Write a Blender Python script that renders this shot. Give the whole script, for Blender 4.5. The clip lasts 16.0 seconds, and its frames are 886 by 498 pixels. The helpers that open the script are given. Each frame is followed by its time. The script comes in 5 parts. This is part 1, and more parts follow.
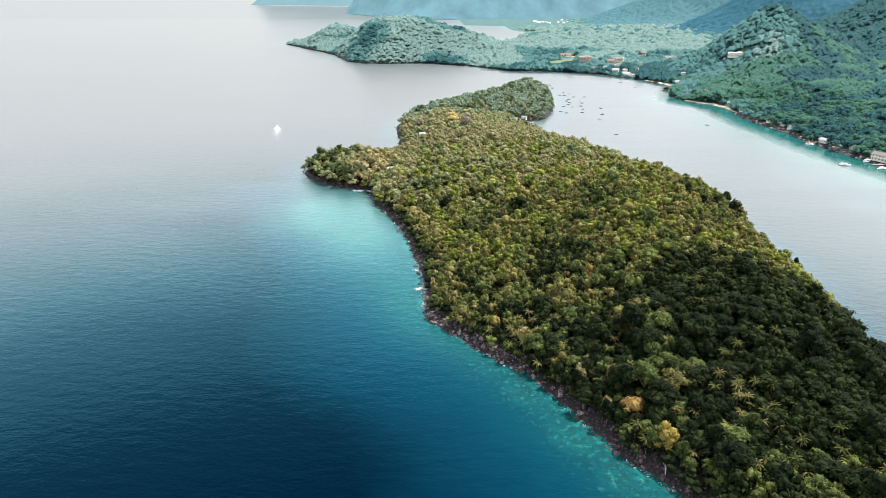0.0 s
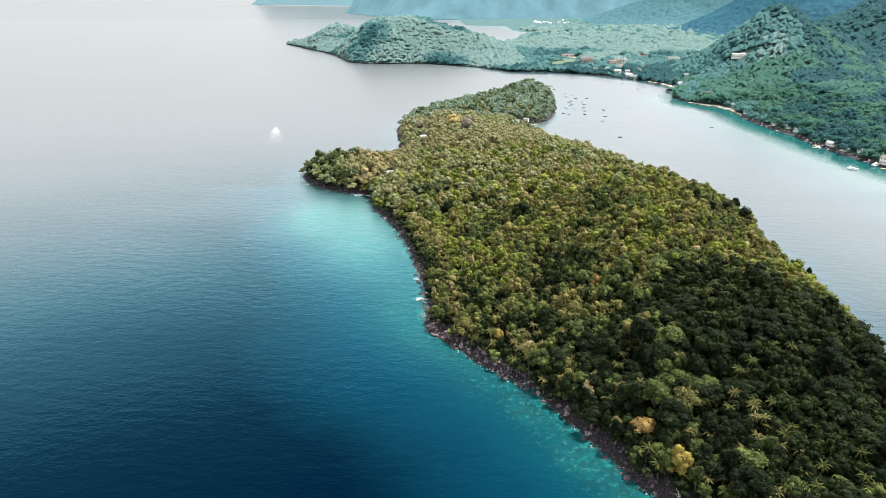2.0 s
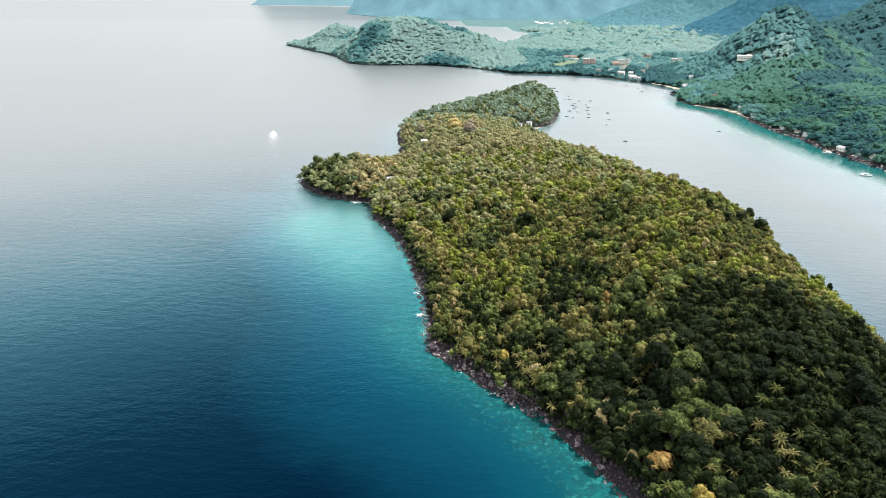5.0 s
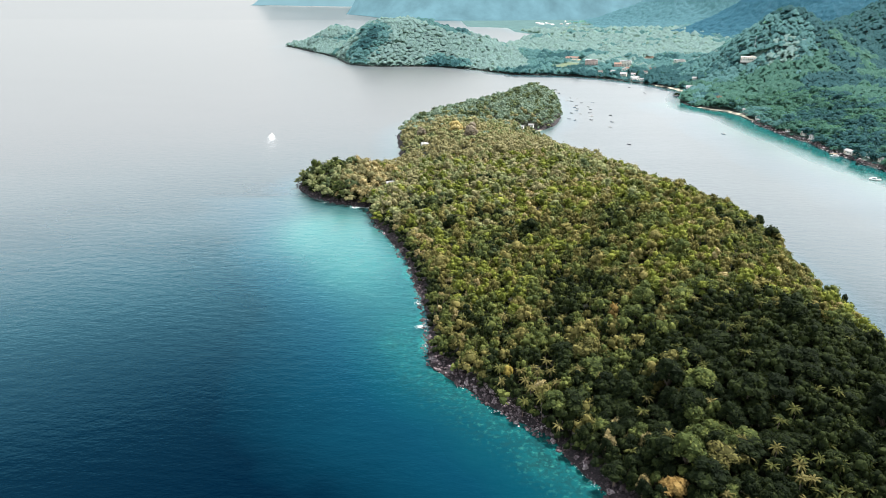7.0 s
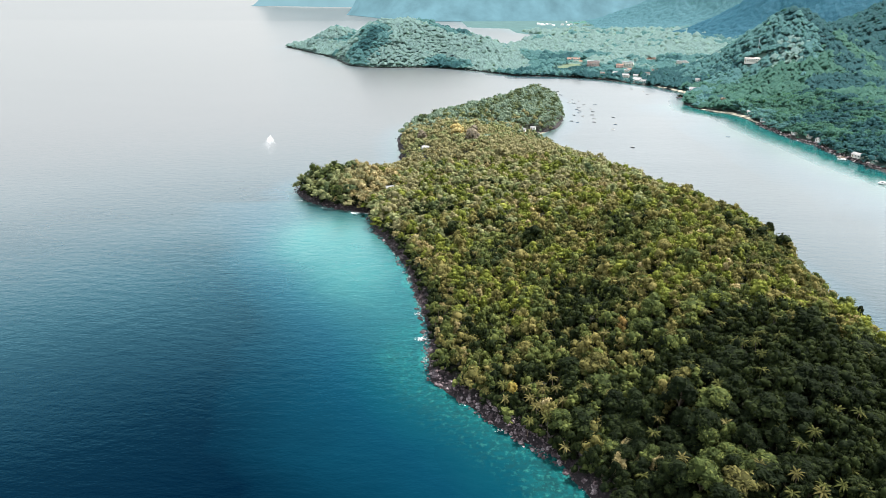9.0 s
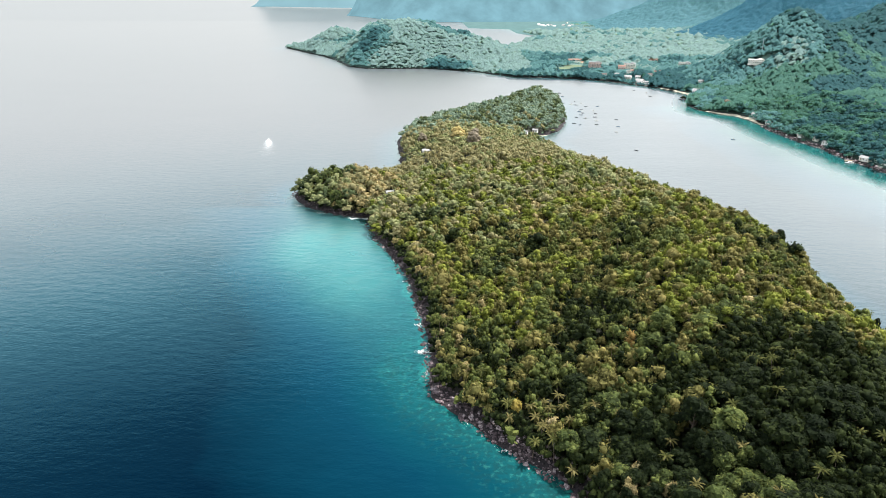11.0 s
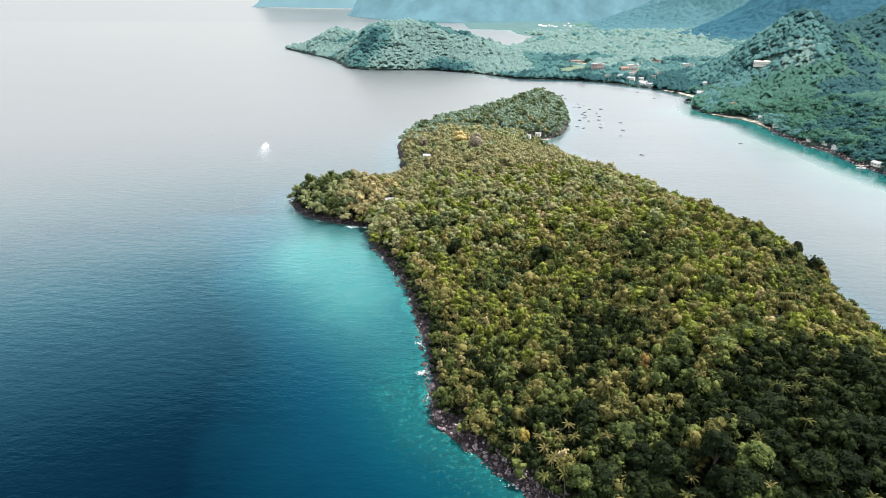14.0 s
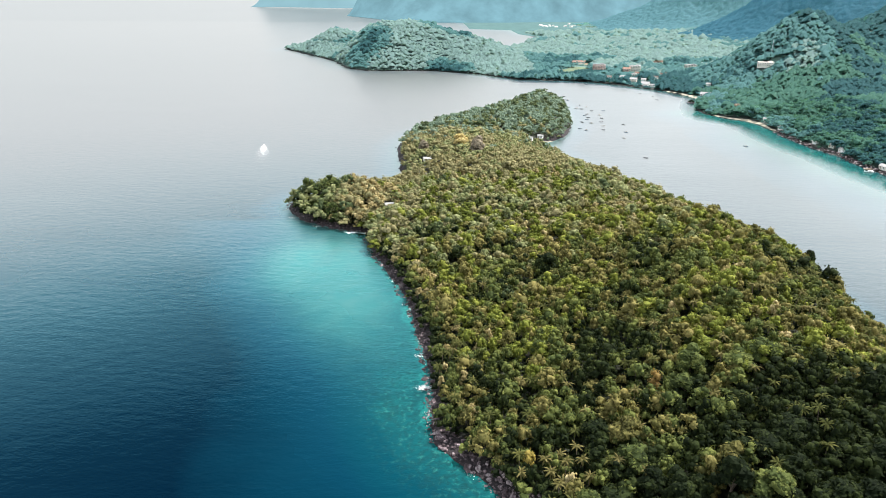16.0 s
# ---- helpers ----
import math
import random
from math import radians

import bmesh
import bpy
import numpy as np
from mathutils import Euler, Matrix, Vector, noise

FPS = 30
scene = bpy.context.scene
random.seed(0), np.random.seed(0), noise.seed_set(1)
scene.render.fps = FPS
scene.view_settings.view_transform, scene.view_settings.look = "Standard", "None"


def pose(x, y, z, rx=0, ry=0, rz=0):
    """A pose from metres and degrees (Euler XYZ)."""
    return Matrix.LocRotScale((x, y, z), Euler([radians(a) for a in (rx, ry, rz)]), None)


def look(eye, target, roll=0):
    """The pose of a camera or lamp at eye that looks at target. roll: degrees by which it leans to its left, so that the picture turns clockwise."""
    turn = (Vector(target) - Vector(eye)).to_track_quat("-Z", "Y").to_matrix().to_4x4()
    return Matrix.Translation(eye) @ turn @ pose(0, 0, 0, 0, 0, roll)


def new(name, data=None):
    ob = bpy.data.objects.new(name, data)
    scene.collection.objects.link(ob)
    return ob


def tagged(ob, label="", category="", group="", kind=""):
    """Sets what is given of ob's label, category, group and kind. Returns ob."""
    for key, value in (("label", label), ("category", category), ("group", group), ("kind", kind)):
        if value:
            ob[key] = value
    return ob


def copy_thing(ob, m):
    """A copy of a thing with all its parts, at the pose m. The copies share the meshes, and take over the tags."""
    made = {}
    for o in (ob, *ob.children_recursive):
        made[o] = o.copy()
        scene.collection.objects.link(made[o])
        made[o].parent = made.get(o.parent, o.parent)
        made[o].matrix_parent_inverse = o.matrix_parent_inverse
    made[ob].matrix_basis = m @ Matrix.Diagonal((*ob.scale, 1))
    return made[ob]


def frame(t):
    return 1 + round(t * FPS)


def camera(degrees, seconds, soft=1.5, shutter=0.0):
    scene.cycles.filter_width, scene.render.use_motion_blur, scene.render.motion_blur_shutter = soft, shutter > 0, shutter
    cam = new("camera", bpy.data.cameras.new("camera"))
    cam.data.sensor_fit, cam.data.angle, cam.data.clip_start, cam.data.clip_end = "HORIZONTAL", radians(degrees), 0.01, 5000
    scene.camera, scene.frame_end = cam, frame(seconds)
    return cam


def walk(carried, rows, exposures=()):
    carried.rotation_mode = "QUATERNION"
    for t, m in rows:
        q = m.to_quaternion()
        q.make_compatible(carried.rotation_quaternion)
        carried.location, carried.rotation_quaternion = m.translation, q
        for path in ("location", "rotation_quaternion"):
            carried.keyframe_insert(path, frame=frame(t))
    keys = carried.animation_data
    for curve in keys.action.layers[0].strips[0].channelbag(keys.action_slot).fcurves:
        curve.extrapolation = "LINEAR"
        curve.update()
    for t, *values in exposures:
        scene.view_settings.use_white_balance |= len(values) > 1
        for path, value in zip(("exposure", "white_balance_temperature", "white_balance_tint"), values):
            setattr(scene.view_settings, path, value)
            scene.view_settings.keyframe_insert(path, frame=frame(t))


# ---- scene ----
cam = camera(68.0, 16.0, soft=0.85)
PATH = [
    (0.0, (1.14, -4.83, 162.92), (4.88, 367.23, 16.10), 0.09),
    (1.0, (0.85, 1.57, 163.15), (4.56, 373.60, 16.24), 0.14),
    (2.0, (0.60, 7.92, 163.33), (4.25, 379.94, 16.40), 0.18),
    (3.0, (0.37, 14.22, 163.47), (3.94, 386.26, 16.57), 0.20),
    (4.0, (0.17, 20.49, 163.58), (3.64, 392.55, 16.75), 0.22),
    (5.0, (-0.01, 26.72, 163.67), (3.34, 398.82, 16.93), 0.24),
    (6.0, (-0.18, 32.92, 163.73), (3.05, 405.07, 17.13), 0.24),
    (7.0, (-0.34, 39.09, 163.78), (2.75, 411.30, 17.32), 0.25),
    (8.0, (-0.49, 45.23, 163.81), (2.46, 417.51, 17.52), 0.25),
    (9.0, (-0.65, 51.35, 163.85), (2.17, 423.69, 17.71), 0.25),
    (10.0, (-0.81, 57.45, 163.89), (1.88, 429.85, 17.90), 0.24),
    (11.0, (-0.99, 63.54, 163.93), (1.59, 435.99, 18.08), 0.25),
    (12.0, (-1.18, 69.61, 163.99), (1.30, 442.11, 18.25), 0.25),
    (13.0, (-1.39, 75.68, 164.07), (1.01, 448.21, 18.41), 0.26),
    (14.0, (-1.62, 81.74, 164.18), (0.71, 454.28, 18.55), 0.27),
    (15.0, (-1.89, 87.80, 164.32), (0.41, 460.34, 18.68), 0.29),
    (16.0, (-2.19, 93.86, 164.49), (0.11, 466.37, 18.78), 0.31),
]
walk(cam, [(t, look(eye, target, roll)) for t, eye, target, roll in PATH])

# ---- daylight ----
SUN_AZIMUTH, SUN_HEIGHT = 58, 60          # degrees from north (+y) towards east (+x), and above the horizon
world = bpy.data.worlds.new("hazy_sky")
scene.world = world
world.use_nodes = True
wn, wl = world.node_tree.nodes, world.node_tree.links
sky = wn.new("ShaderNodeTexSky")
sky.sky_type, sky.sun_disc = "NISHITA", False
sky.sun_elevation, sky.sun_rotation = radians(SUN_HEIGHT), radians(SUN_AZIMUTH)
sky.air_density, sky.dust_density, sky.ozone_density = 1.2, 5.0, 1.0
wn["Background"].inputs["Strength"].default_value = 0.092
veil = wn.new("ShaderNodeMix")             # thin high cloud whitens the whole sky
veil.data_type = "RGBA"
veil.inputs[0].default_value, veil.inputs[7].default_value = 0.72, (7.4, 7.95, 8.1, 1)
wl.new(sky.outputs[0], veil.inputs[6]), wl.new(veil.outputs[2], wn["Background"].inputs["Color"])

sun = new("sun", bpy.data.lights.new("sun", "SUN"))
sun.data.energy, sun.data.angle, sun.data.color = 4.5, radians(3.0), (1.0, 0.96, 0.91)
_a, _e = radians(SUN_AZIMUTH), radians(SUN_HEIGHT)
_to_sun = Vector((math.sin(_a) * math.cos(_e), math.cos(_a) * math.cos(_e), math.sin(_e)))
sun.matrix_world = look(_to_sun * 100, (0, 0, 0))
scene.view_settings.exposure = 1.2

# ---- materials ----
def material(name):
    m = bpy.data.materials.new(name)
    m.use_nodes = True
    n, l = m.node_tree.nodes, m.node_tree.links
    return m, n, l, n["Principled BSDF"]


def noise_node(n, l, size, detail=4.0, rough=0.55, vector=None):
    """Noise with features of about size metres, in the place's own metres."""
    t = n.new("ShaderNodeTexNoise")
    t.inputs["Scale"].default_value, t.inputs["Detail"].default_value, t.inputs["Roughness"].default_value = 1.0 / size, detail, rough
    if vector is None:
        vector = n.new("ShaderNodeNewGeometry").outputs["Position"]
    l.new(vector, t.inputs["Vector"])
    return t.outputs["Fac"]


def ramp(n, l, fac, stops):
    r = n.new("ShaderNodeValToRGB")
    e = r.color_ramp.elements
    while len(e) < len(stops):
        e.new(0.5)
    for k, (p, c) in enumerate(stops):
        e[k].position, e[k].color = p, (*c, 1)
    l.new(fac, r.inputs[0])
    return r.outputs["Color"]


def calc(n, l, kind, a, b=None, c=None, clamp=False):
    m = n.new("ShaderNodeMath")
    m.operation, m.use_clamp = kind, clamp
    for k, v in enumerate((a, b, c)):
        if v is None:
            continue
        if isinstance(v, (int, float)):
            m.inputs[k].default_value = v
        else:
            l.new(v, m.inputs[k])
    return m.outputs[0]


def blend(n, l, fac, a, b, kind="MIX"):
    m = n.new("ShaderNodeMix")
    m.data_type, m.blend_type = "RGBA", kind
    for socket, v in ((m.inputs[0], fac), (m.inputs[6], a), (m.inputs[7], b)):
        if isinstance(v, tuple):
            socket.default_value = (*v, 1)
        elif isinstance(v, (int, float)):
            socket.default_value = v
        else:
            l.new(v, socket)
    return m.outputs[2]


def bump(n, l, p, height, strength, distance):
    b = n.new("ShaderNodeBump")
    b.inputs["Strength"].default_value, b.inputs["Distance"].default_value = strength, distance
    l.new(height, b.inputs["Height"])
    l.new(b.outputs[0], p.inputs["Normal"])
    return b


def leaf_material(name, dark, mid, light, lucent=0.21, fine=0.55, grainy=0.6):
    """Foliage: every leaf clump and every tree a little different, leaves let some light through."""
    m, n, l, p = material(name)
    each = n.new("ShaderNodeNewGeometry")
    tree = n.new("ShaderNodeObjectInfo")
    mixed = calc(n, l, "MULTIPLY_ADD", each.outputs["Random Per Island"], 0.65, calc(n, l, "MULTIPLY_ADD", tree.outputs["Random"], 0.3, 0.05))
    mixed = calc(n, l, "ADD", mixed, calc(n, l, "MULTIPLY_ADD", noise_node(n, l, 7.0, 2.0), 0.75, -0.37), clamp=True)
    colour = ramp(n, l, mixed, [(0.0, dark), (0.5, mid), (1.0, light)])
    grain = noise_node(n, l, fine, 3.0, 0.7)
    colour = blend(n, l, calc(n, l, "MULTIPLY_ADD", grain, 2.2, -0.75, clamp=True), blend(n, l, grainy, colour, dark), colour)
    l.new(colour, p.inputs["Base Color"])
    p.inputs["Roughness"].default_value, p.inputs["Specular IOR Level"].default_value = 0.7, 0.05
    bump(n, l, p, grain, 0.9, fine * 0.5)
    thin = n.new("ShaderNodeBsdfTranslucent")
    l.new(blend(n, l, 1.0, colour, (1.3, 1.25, 0.7), "MULTIPLY"), thin.inputs["Color"])
    mix = n.new("ShaderNodeMixShader")
    mix.inputs[0].default_value = lucent
    l.new(p.outputs[0], mix.inputs[1]), l.new(thin.outputs[0], mix.inputs[2])
    l.new(mix.outputs[0], n["Material Output"].inputs["Surface"])
    return m


def plain_material(name, colour, rough=0.7, metal=0.0, vary=0.25, size=1.5, relief=0.15):
    """Painted, weathered or woven surfaces: a colour with blotches at two sizes and a fine relief."""
    m, n, l, p = material(name)
    stain = calc(n, l, "MULTIPLY_ADD", noise_node(n, l, size, 4.0), 0.7, calc(n, l, "MULTIPLY", noise_node(n, l, size * 0.12, 3.0), 0.3))
    low = tuple(c * (1 - vary) for c in colour)
    high = tuple(min(1, c * (1 + vary)) for c in colour)
    l.new(ramp(n, l, stain, [(0.3, low), (0.7, high)]), p.inputs["Base Color"])
    p.inputs["Roughness"].default_value, p.inputs["Metallic"].default_value = rough, metal
    bump(n, l, p, stain, relief, size * 0.1)
    return m


LEAF = {
    # dark green, deepened further to hold the shade of the hollow
    "deep": leaf_material("leaf_deep_green_shaded", (0.003, 0.006, 0.003), (0.012, 0.019, 0.007), (0.045, 0.061, 0.018)),
    "green": leaf_material("leaf_green", (0.011, 0.017, 0.007), (0.072, 0.096, 0.029), (0.207, 0.231, 0.065)),
    "olive": leaf_material("leaf_olive", (0.021, 0.021, 0.008), (0.133, 0.129, 0.041), (0.321, 0.276, 0.099)),
    "lime": leaf_material("leaf_lime", (0.021, 0.030, 0.007), (0.141, 0.170, 0.029), (0.341, 0.361, 0.074)),
    "tan": leaf_material("leaf_dry_tan", (0.066, 0.054, 0.024), (0.333, 0.269, 0.123), (0.621, 0.521, 0.289)),
    "rust": leaf_material("leaf_rust", (0.095, 0.061, 0.022), (0.260, 0.165, 0.056), (0.390, 0.270, 0.098)),
    "gold": leaf_material("leaf_gold", (0.110, 0.085, 0.020), (0.300, 0.235, 0.060), (0.440, 0.350, 0.100)),
    "grey": leaf_material("leaf_grey_mauve", (0.126, 0.111, 0.090), (0.279, 0.237, 0.180), (0.449, 0.383, 0.277)),
    "frond": leaf_material("palm_frond", (0.026, 0.025, 0.009), (0.124, 0.113, 0.038), (0.298, 0.254, 0.115), fine=0.25),
    "frond_dark": leaf_material("palm_frond_dark", (0.014, 0.019, 0.006), (0.066, 0.074, 0.021), (0.176, 0.169, 0.054), fine=0.25),
    # sage to tip: farther island trees, haze mixed into their leaf colours
    "sage": leaf_material("leaf_sage_hazed", (0.075, 0.095, 0.043), (0.252, 0.270, 0.127), (0.430, 0.422, 0.212)),
    "straw": leaf_material("leaf_straw_green_hazed", (0.085, 0.083, 0.040), (0.279, 0.261, 0.132), (0.423, 0.377, 0.213)),
    "pale": leaf_material("leaf_pale_olive_hazed", (0.092, 0.103, 0.057), (0.361, 0.355, 0.191), (0.604, 0.564, 0.334)),
    "shade": leaf_material("leaf_bottle_green_hazed", (0.019, 0.029, 0.016), (0.094, 0.127, 0.059), (0.228, 0.265, 0.115)),
    "tip": leaf_material("leaf_grey_green_hazed", (0.065, 0.104, 0.084), (0.189, 0.260, 0.195), (0.346, 0.420, 0.307)),
    "yellow": leaf_material("leaf_pale_yellow", (0.200, 0.160, 0.060), (0.500, 0.400, 0.170), (0.720, 0.590, 0.300)),
    # coast colours: distance haze put into the leaves, paler and bluer than foliage
    "coast": leaf_material("leaf_coastal_hazed", (0.067, 0.160, 0.169), (0.082, 0.192, 0.202), (0.101, 0.225, 0.232), 0.5, 2.4, 0.2),
    "coast_dark": leaf_material("leaf_coastal_dark_hazed", (0.028, 0.084, 0.096), (0.033, 0.100, 0.113), (0.039, 0.117, 0.130), 0.5, 2.4, 0.2),
    "coast_light": leaf_material("leaf_coastal_light_hazed", (0.147, 0.233, 0.237), (0.178, 0.279, 0.281), (0.211, 0.326, 0.319), 0.5, 2.4, 0.2),
    "coast_far": leaf_material("leaf_far_mountain_hazed", (0.068, 0.168, 0.220), (0.088, 0.199, 0.252), (0.112, 0.230, 0.280), 0.5, 9.0, 0.3),
    "coast_inland": leaf_material("leaf_inland_mountain_hazed", (0.028, 0.119, 0.176), (0.040, 0.142, 0.206), (0.055, 0.169, 0.235), 0.5, 9.0, 0.3),
    "coast_green": leaf_material("leaf_coastal_green_hazed", (0.044, 0.121, 0.103), (0.058, 0.149, 0.123), (0.077, 0.180, 0.141), 0.5, 2.4, 0.2),
}
BARK = plain_material("bark", (0.13, 0.10, 0.075), 0.9, vary=0.4, size=0.4)
PALE_WOOD = plain_material("bleached_wood", (0.55, 0.50, 0.44), 0.8, vary=0.25, size=0.3)
SAND = plain_material("sand", (0.32, 0.29, 0.23), 0.95, vary=0.12, size=3.0)
WHITE = plain_material("white_paint", (0.78, 0.78, 0.76), 0.5, vary=0.08)
CREAM = plain_material("cream_render", (0.70, 0.66, 0.60), 0.8, vary=0.15)
PINK = plain_material("pink_render", (0.58, 0.42, 0.38), 0.8, vary=0.12)
TIN = plain_material("zinc_roof", (0.27, 0.27, 0.27), 0.8, metal=0.0, vary=0.35)
TILE = plain_material("terracotta_roof", (0.22, 0.13, 0.10), 0.85, vary=0.25)
STAINED = plain_material("stained_roof", (0.14, 0.12, 0.11), 0.9, vary=0.35)
THATCH = plain_material("thatch", (0.24, 0.18, 0.11), 0.95, vary=0.35, size=0.6)
PLANK = plain_material("weathered_planks", (0.26, 0.19, 0.13), 0.85, vary=0.3, size=0.8)
HULL_DARK = plain_material("dark_hull", (0.07, 0.08, 0.09), 0.5, vary=0.3)
HULL_BLUE = plain_material("blue_hull", (0.08, 0.17, 0.26), 0.45, vary=0.2)
GLASS = plain_material("window_glass", (0.03, 0.04, 0.05), 0.08, vary=0.1)
STEEL = plain_material("galvanised_steel", (0.55, 0.56, 0.57), 0.4, metal=0.8, vary=0.1)
FOAM = plain_material("sea_foam", (0.85, 0.87, 0.87), 0.9, vary=0.08, size=1.2)
FIELD = plain_material("mown_grass", (0.07, 0.105, 0.055), 0.95, vary=0.25, size=12.0)
EARTH = plain_material("bare_red_earth", (0.36, 0.20, 0.12), 0.95, vary=0.25, size=6.0)


def rock_material():
    m, n, l, p = material("volcanic_rock")
    each = n.new("ShaderNodeObjectInfo").outputs["Random"]
    part_of = n.new("ShaderNodeNewGeometry").outputs["Random Per Island"]
    tone = calc(n, l, "ADD", calc(n, l, "MULTIPLY", each, 0.3), calc(n, l, "MULTIPLY", part_of, 0.45))
    tone = calc(n, l, "ADD", tone, calc(n, l, "MULTIPLY_ADD", noise_node(n, l, 0.9, 5.0, 0.65), 0.9, -0.38), clamp=True)
    l.new(ramp(n, l, tone, [(0.0, (0.012, 0.007, 0.009)), (0.45, (0.030, 0.019, 0.023)), (0.62, (0.080, 0.054, 0.063)), (0.78, (0.28, 0.235, 0.245)), (1.0, (0.48, 0.43, 0.44))]), p.inputs["Base Color"])
    p.inputs["Roughness"].default_value = 0.75
    bump(n, l, p, noise_node(n, l, 0.3, 5.0, 0.7), 0.8, 0.15)
    return m


def ground_material(name, litter, soil, shore):
    """Leaf litter and undergrowth, with bare dark rock at the water's edge."""
    m, n, l, p = material(name)
    patch = noise_node(n, l, 4.0, 5.0, 0.65)
    colour = ramp(n, l, patch, [(0.3, soil), (0.55, litter), (0.75, tuple(c * 1.7 for c in litter))])
    z = n.new("ShaderNodeSeparateXYZ")
    l.new(n.new("ShaderNodeNewGeometry").outputs["Position"], z.inputs[0])
    edge = calc(n, l, "MULTIPLY_ADD", z.outputs["Z"], -0.5, calc(n, l, "MULTIPLY_ADD", patch, 1.2, 1.3), clamp=True)
    rocky = ramp(n, l, noise_node(n, l, 1.1, 6.0, 0.7), [(0.35, shore), (0.6, tuple(c * 1.8 for c in shore)), (0.78, tuple(c * 3 for c in shore))])
    l.new(blend(n, l, edge, colour, rocky), p.inputs["Base Color"])
    p.inputs["Roughness"].default_value = 0.95
    bump(n, l, p, noise_node(n, l, 0.8, 6.0, 0.7), 1.0, 0.5)
    return m


ROCK = rock_material()
# island floor darkened too, so gaps between crowns read as shade
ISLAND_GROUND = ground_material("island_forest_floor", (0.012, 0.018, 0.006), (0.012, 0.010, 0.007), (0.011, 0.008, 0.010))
# mainland floor lightened near the crown colour, as haze lifts the gaps
COAST_GROUND = ground_material("coastal_forest_floor", (0.070, 0.130, 0.115), (0.056, 0.105, 0.090), (0.016, 0.018, 0.017))


def water_material():
    """The sea: body colour by depth over sand and reef, small waves, white water on the rocks."""
    m, n, l, p = material("sea_water")
    at = n.new("ShaderNodeAttribute")
    at.attribute_name = "depth"
    depth = at.outputs["Fac"]
    reef = noise_node(n, l, 9.0, 5.0, 0.6)
    wide = noise_node(n, l, 55.0, 3.0, 0.5)
    depth_seen = calc(n, l, "MULTIPLY", depth, calc(n, l, "MULTIPLY_ADD", wide, 0.9, 0.55))
    fac = calc(n, l, "DIVIDE", depth_seen, 40.0, clamp=True)
    body = ramp(n, l, fac, [(0.0, (0.036, 0.085, 0.078)), (0.020, (0.015, 0.142, 0.126)), (0.036, (0.009, 0.120, 0.112)), (0.06, (0.006, 0.066, 0.070)), (0.14, (0.0014, 0.031, 0.045)),
                            (0.30, (0.0009, 0.0205, 0.038)), (1.0, (0.0002, 0.0046, 0.0120))])
    milky = n.new("ShaderNodeAttribute")
    milky.attribute_name = "milky"
    clear = calc(n, l, "MULTIPLY_ADD", milky.outputs["Fac"], -1.15, 1.0, clamp=True)
    shallow = calc(n, l, "MULTIPLY", clear, calc(n, l, "SUBTRACT", 1.0, calc(n, l, "DIVIDE", depth, 7.0), clamp=True))
    cloudy = calc(n, l, "MULTIPLY", calc(n, l, "POWER", milky.outputs["Fac"], 1.6), calc(n, l, "MULTIPLY_ADD", noise_node(n, l, 14.0, 5.0, 0.6), 1.6, -0.1, clamp=True), clamp=True)
    body = blend(n, l, cloudy, body, (0.034, 0.102, 0.097))
    body = blend(n, l, calc(n, l, "MULTIPLY", shallow, 0.45), body, (0.003, 0.034, 0.040))
    dark = calc(n, l, "MULTIPLY", calc(n, l, "MULTIPLY_ADD", reef, 7.0, -3.4, clamp=True), calc(n, l, "MULTIPLY", shallow, 0.8))
    body = blend(n, l, dark, body, (0.006, 0.022, 0.024))
    stones = calc(n, l, "MULTIPLY_ADD", noise_node(n, l, 2.4, 4.0, 0.65), 9.0, -4.2, clamp=True)
    body = blend(n, l, calc(n, l, "MULTIPLY", calc(n, l, "MULTIPLY", stones, clear), calc(n, l, "SUBTRACT", 1.0, calc(n, l, "DIVIDE", depth, 8.5), clamp=True)), body, (0.006, 0.031, 0.035))
    sand = calc(n, l, "MULTIPLY_ADD", noise_node(n, l, 2.6, 4.0, 0.6), 5.0, -2.7, clamp=True)
    body = blend(n, l, calc(n, l, "MULTIPLY", calc(n, l, "MULTIPLY", sand, clear), calc(n, l, "SUBTRACT", 0.95, calc(n, l, "DIVIDE", depth, 8.5), clamp=True)), body, (0.030, 0.165, 0.145))
    lace = noise_node(n, l, 2.2, 6.0, 0.7)
    rim = calc(n, l, "SUBTRACT", 1.0, calc(n, l, "DIVIDE", depth, 0.55), clamp=True)
    foam = calc(n, l, "MULTIPLY", calc(n, l, "MULTIPLY_ADD", lace, 9.0, -5.0, clamp=True), rim)
    l.new(blend(n, l, foam, body, (0.85, 0.87, 0.87)), p.inputs["Base Color"])
    p.inputs["Roughness"].default_value, p.inputs["Specular IOR Level"].default_value = 1.0, 0.0
    stretch = n.new("ShaderNodeMapping")
    stretch.inputs["Rotation"].default_value, stretch.inputs["Scale"].default_value = (0, 0, radians(25)), (0.45, 1.0, 1.0)
    l.new(n.new("ShaderNodeNewGeometry").outputs["Position"], stretch.inputs["Vector"])
    waves = calc(n, l, "MULTIPLY_ADD", noise_node(n, l, 5.0, 3.0, 0.55, stretch.outputs[0]), 1.0,
                 calc(n, l, "MULTIPLY", noise_node(n, l, 1.3, 3.0, 0.6, stretch.outputs[0]), 0.35))
    calm = n.new("ShaderNodeAttribute")
    calm.attribute_name = "swell_mirror"
    ripple = bump(n, l, p, calc(n, l, "MULTIPLY", waves, calm.outputs["Fac"]), 0.33, 0.6)
    # the sky's mirror image: faint from above, strong at a grazing angle; its blue is painted
    gloss = n.new("ShaderNodeBsdfAnisotropic")
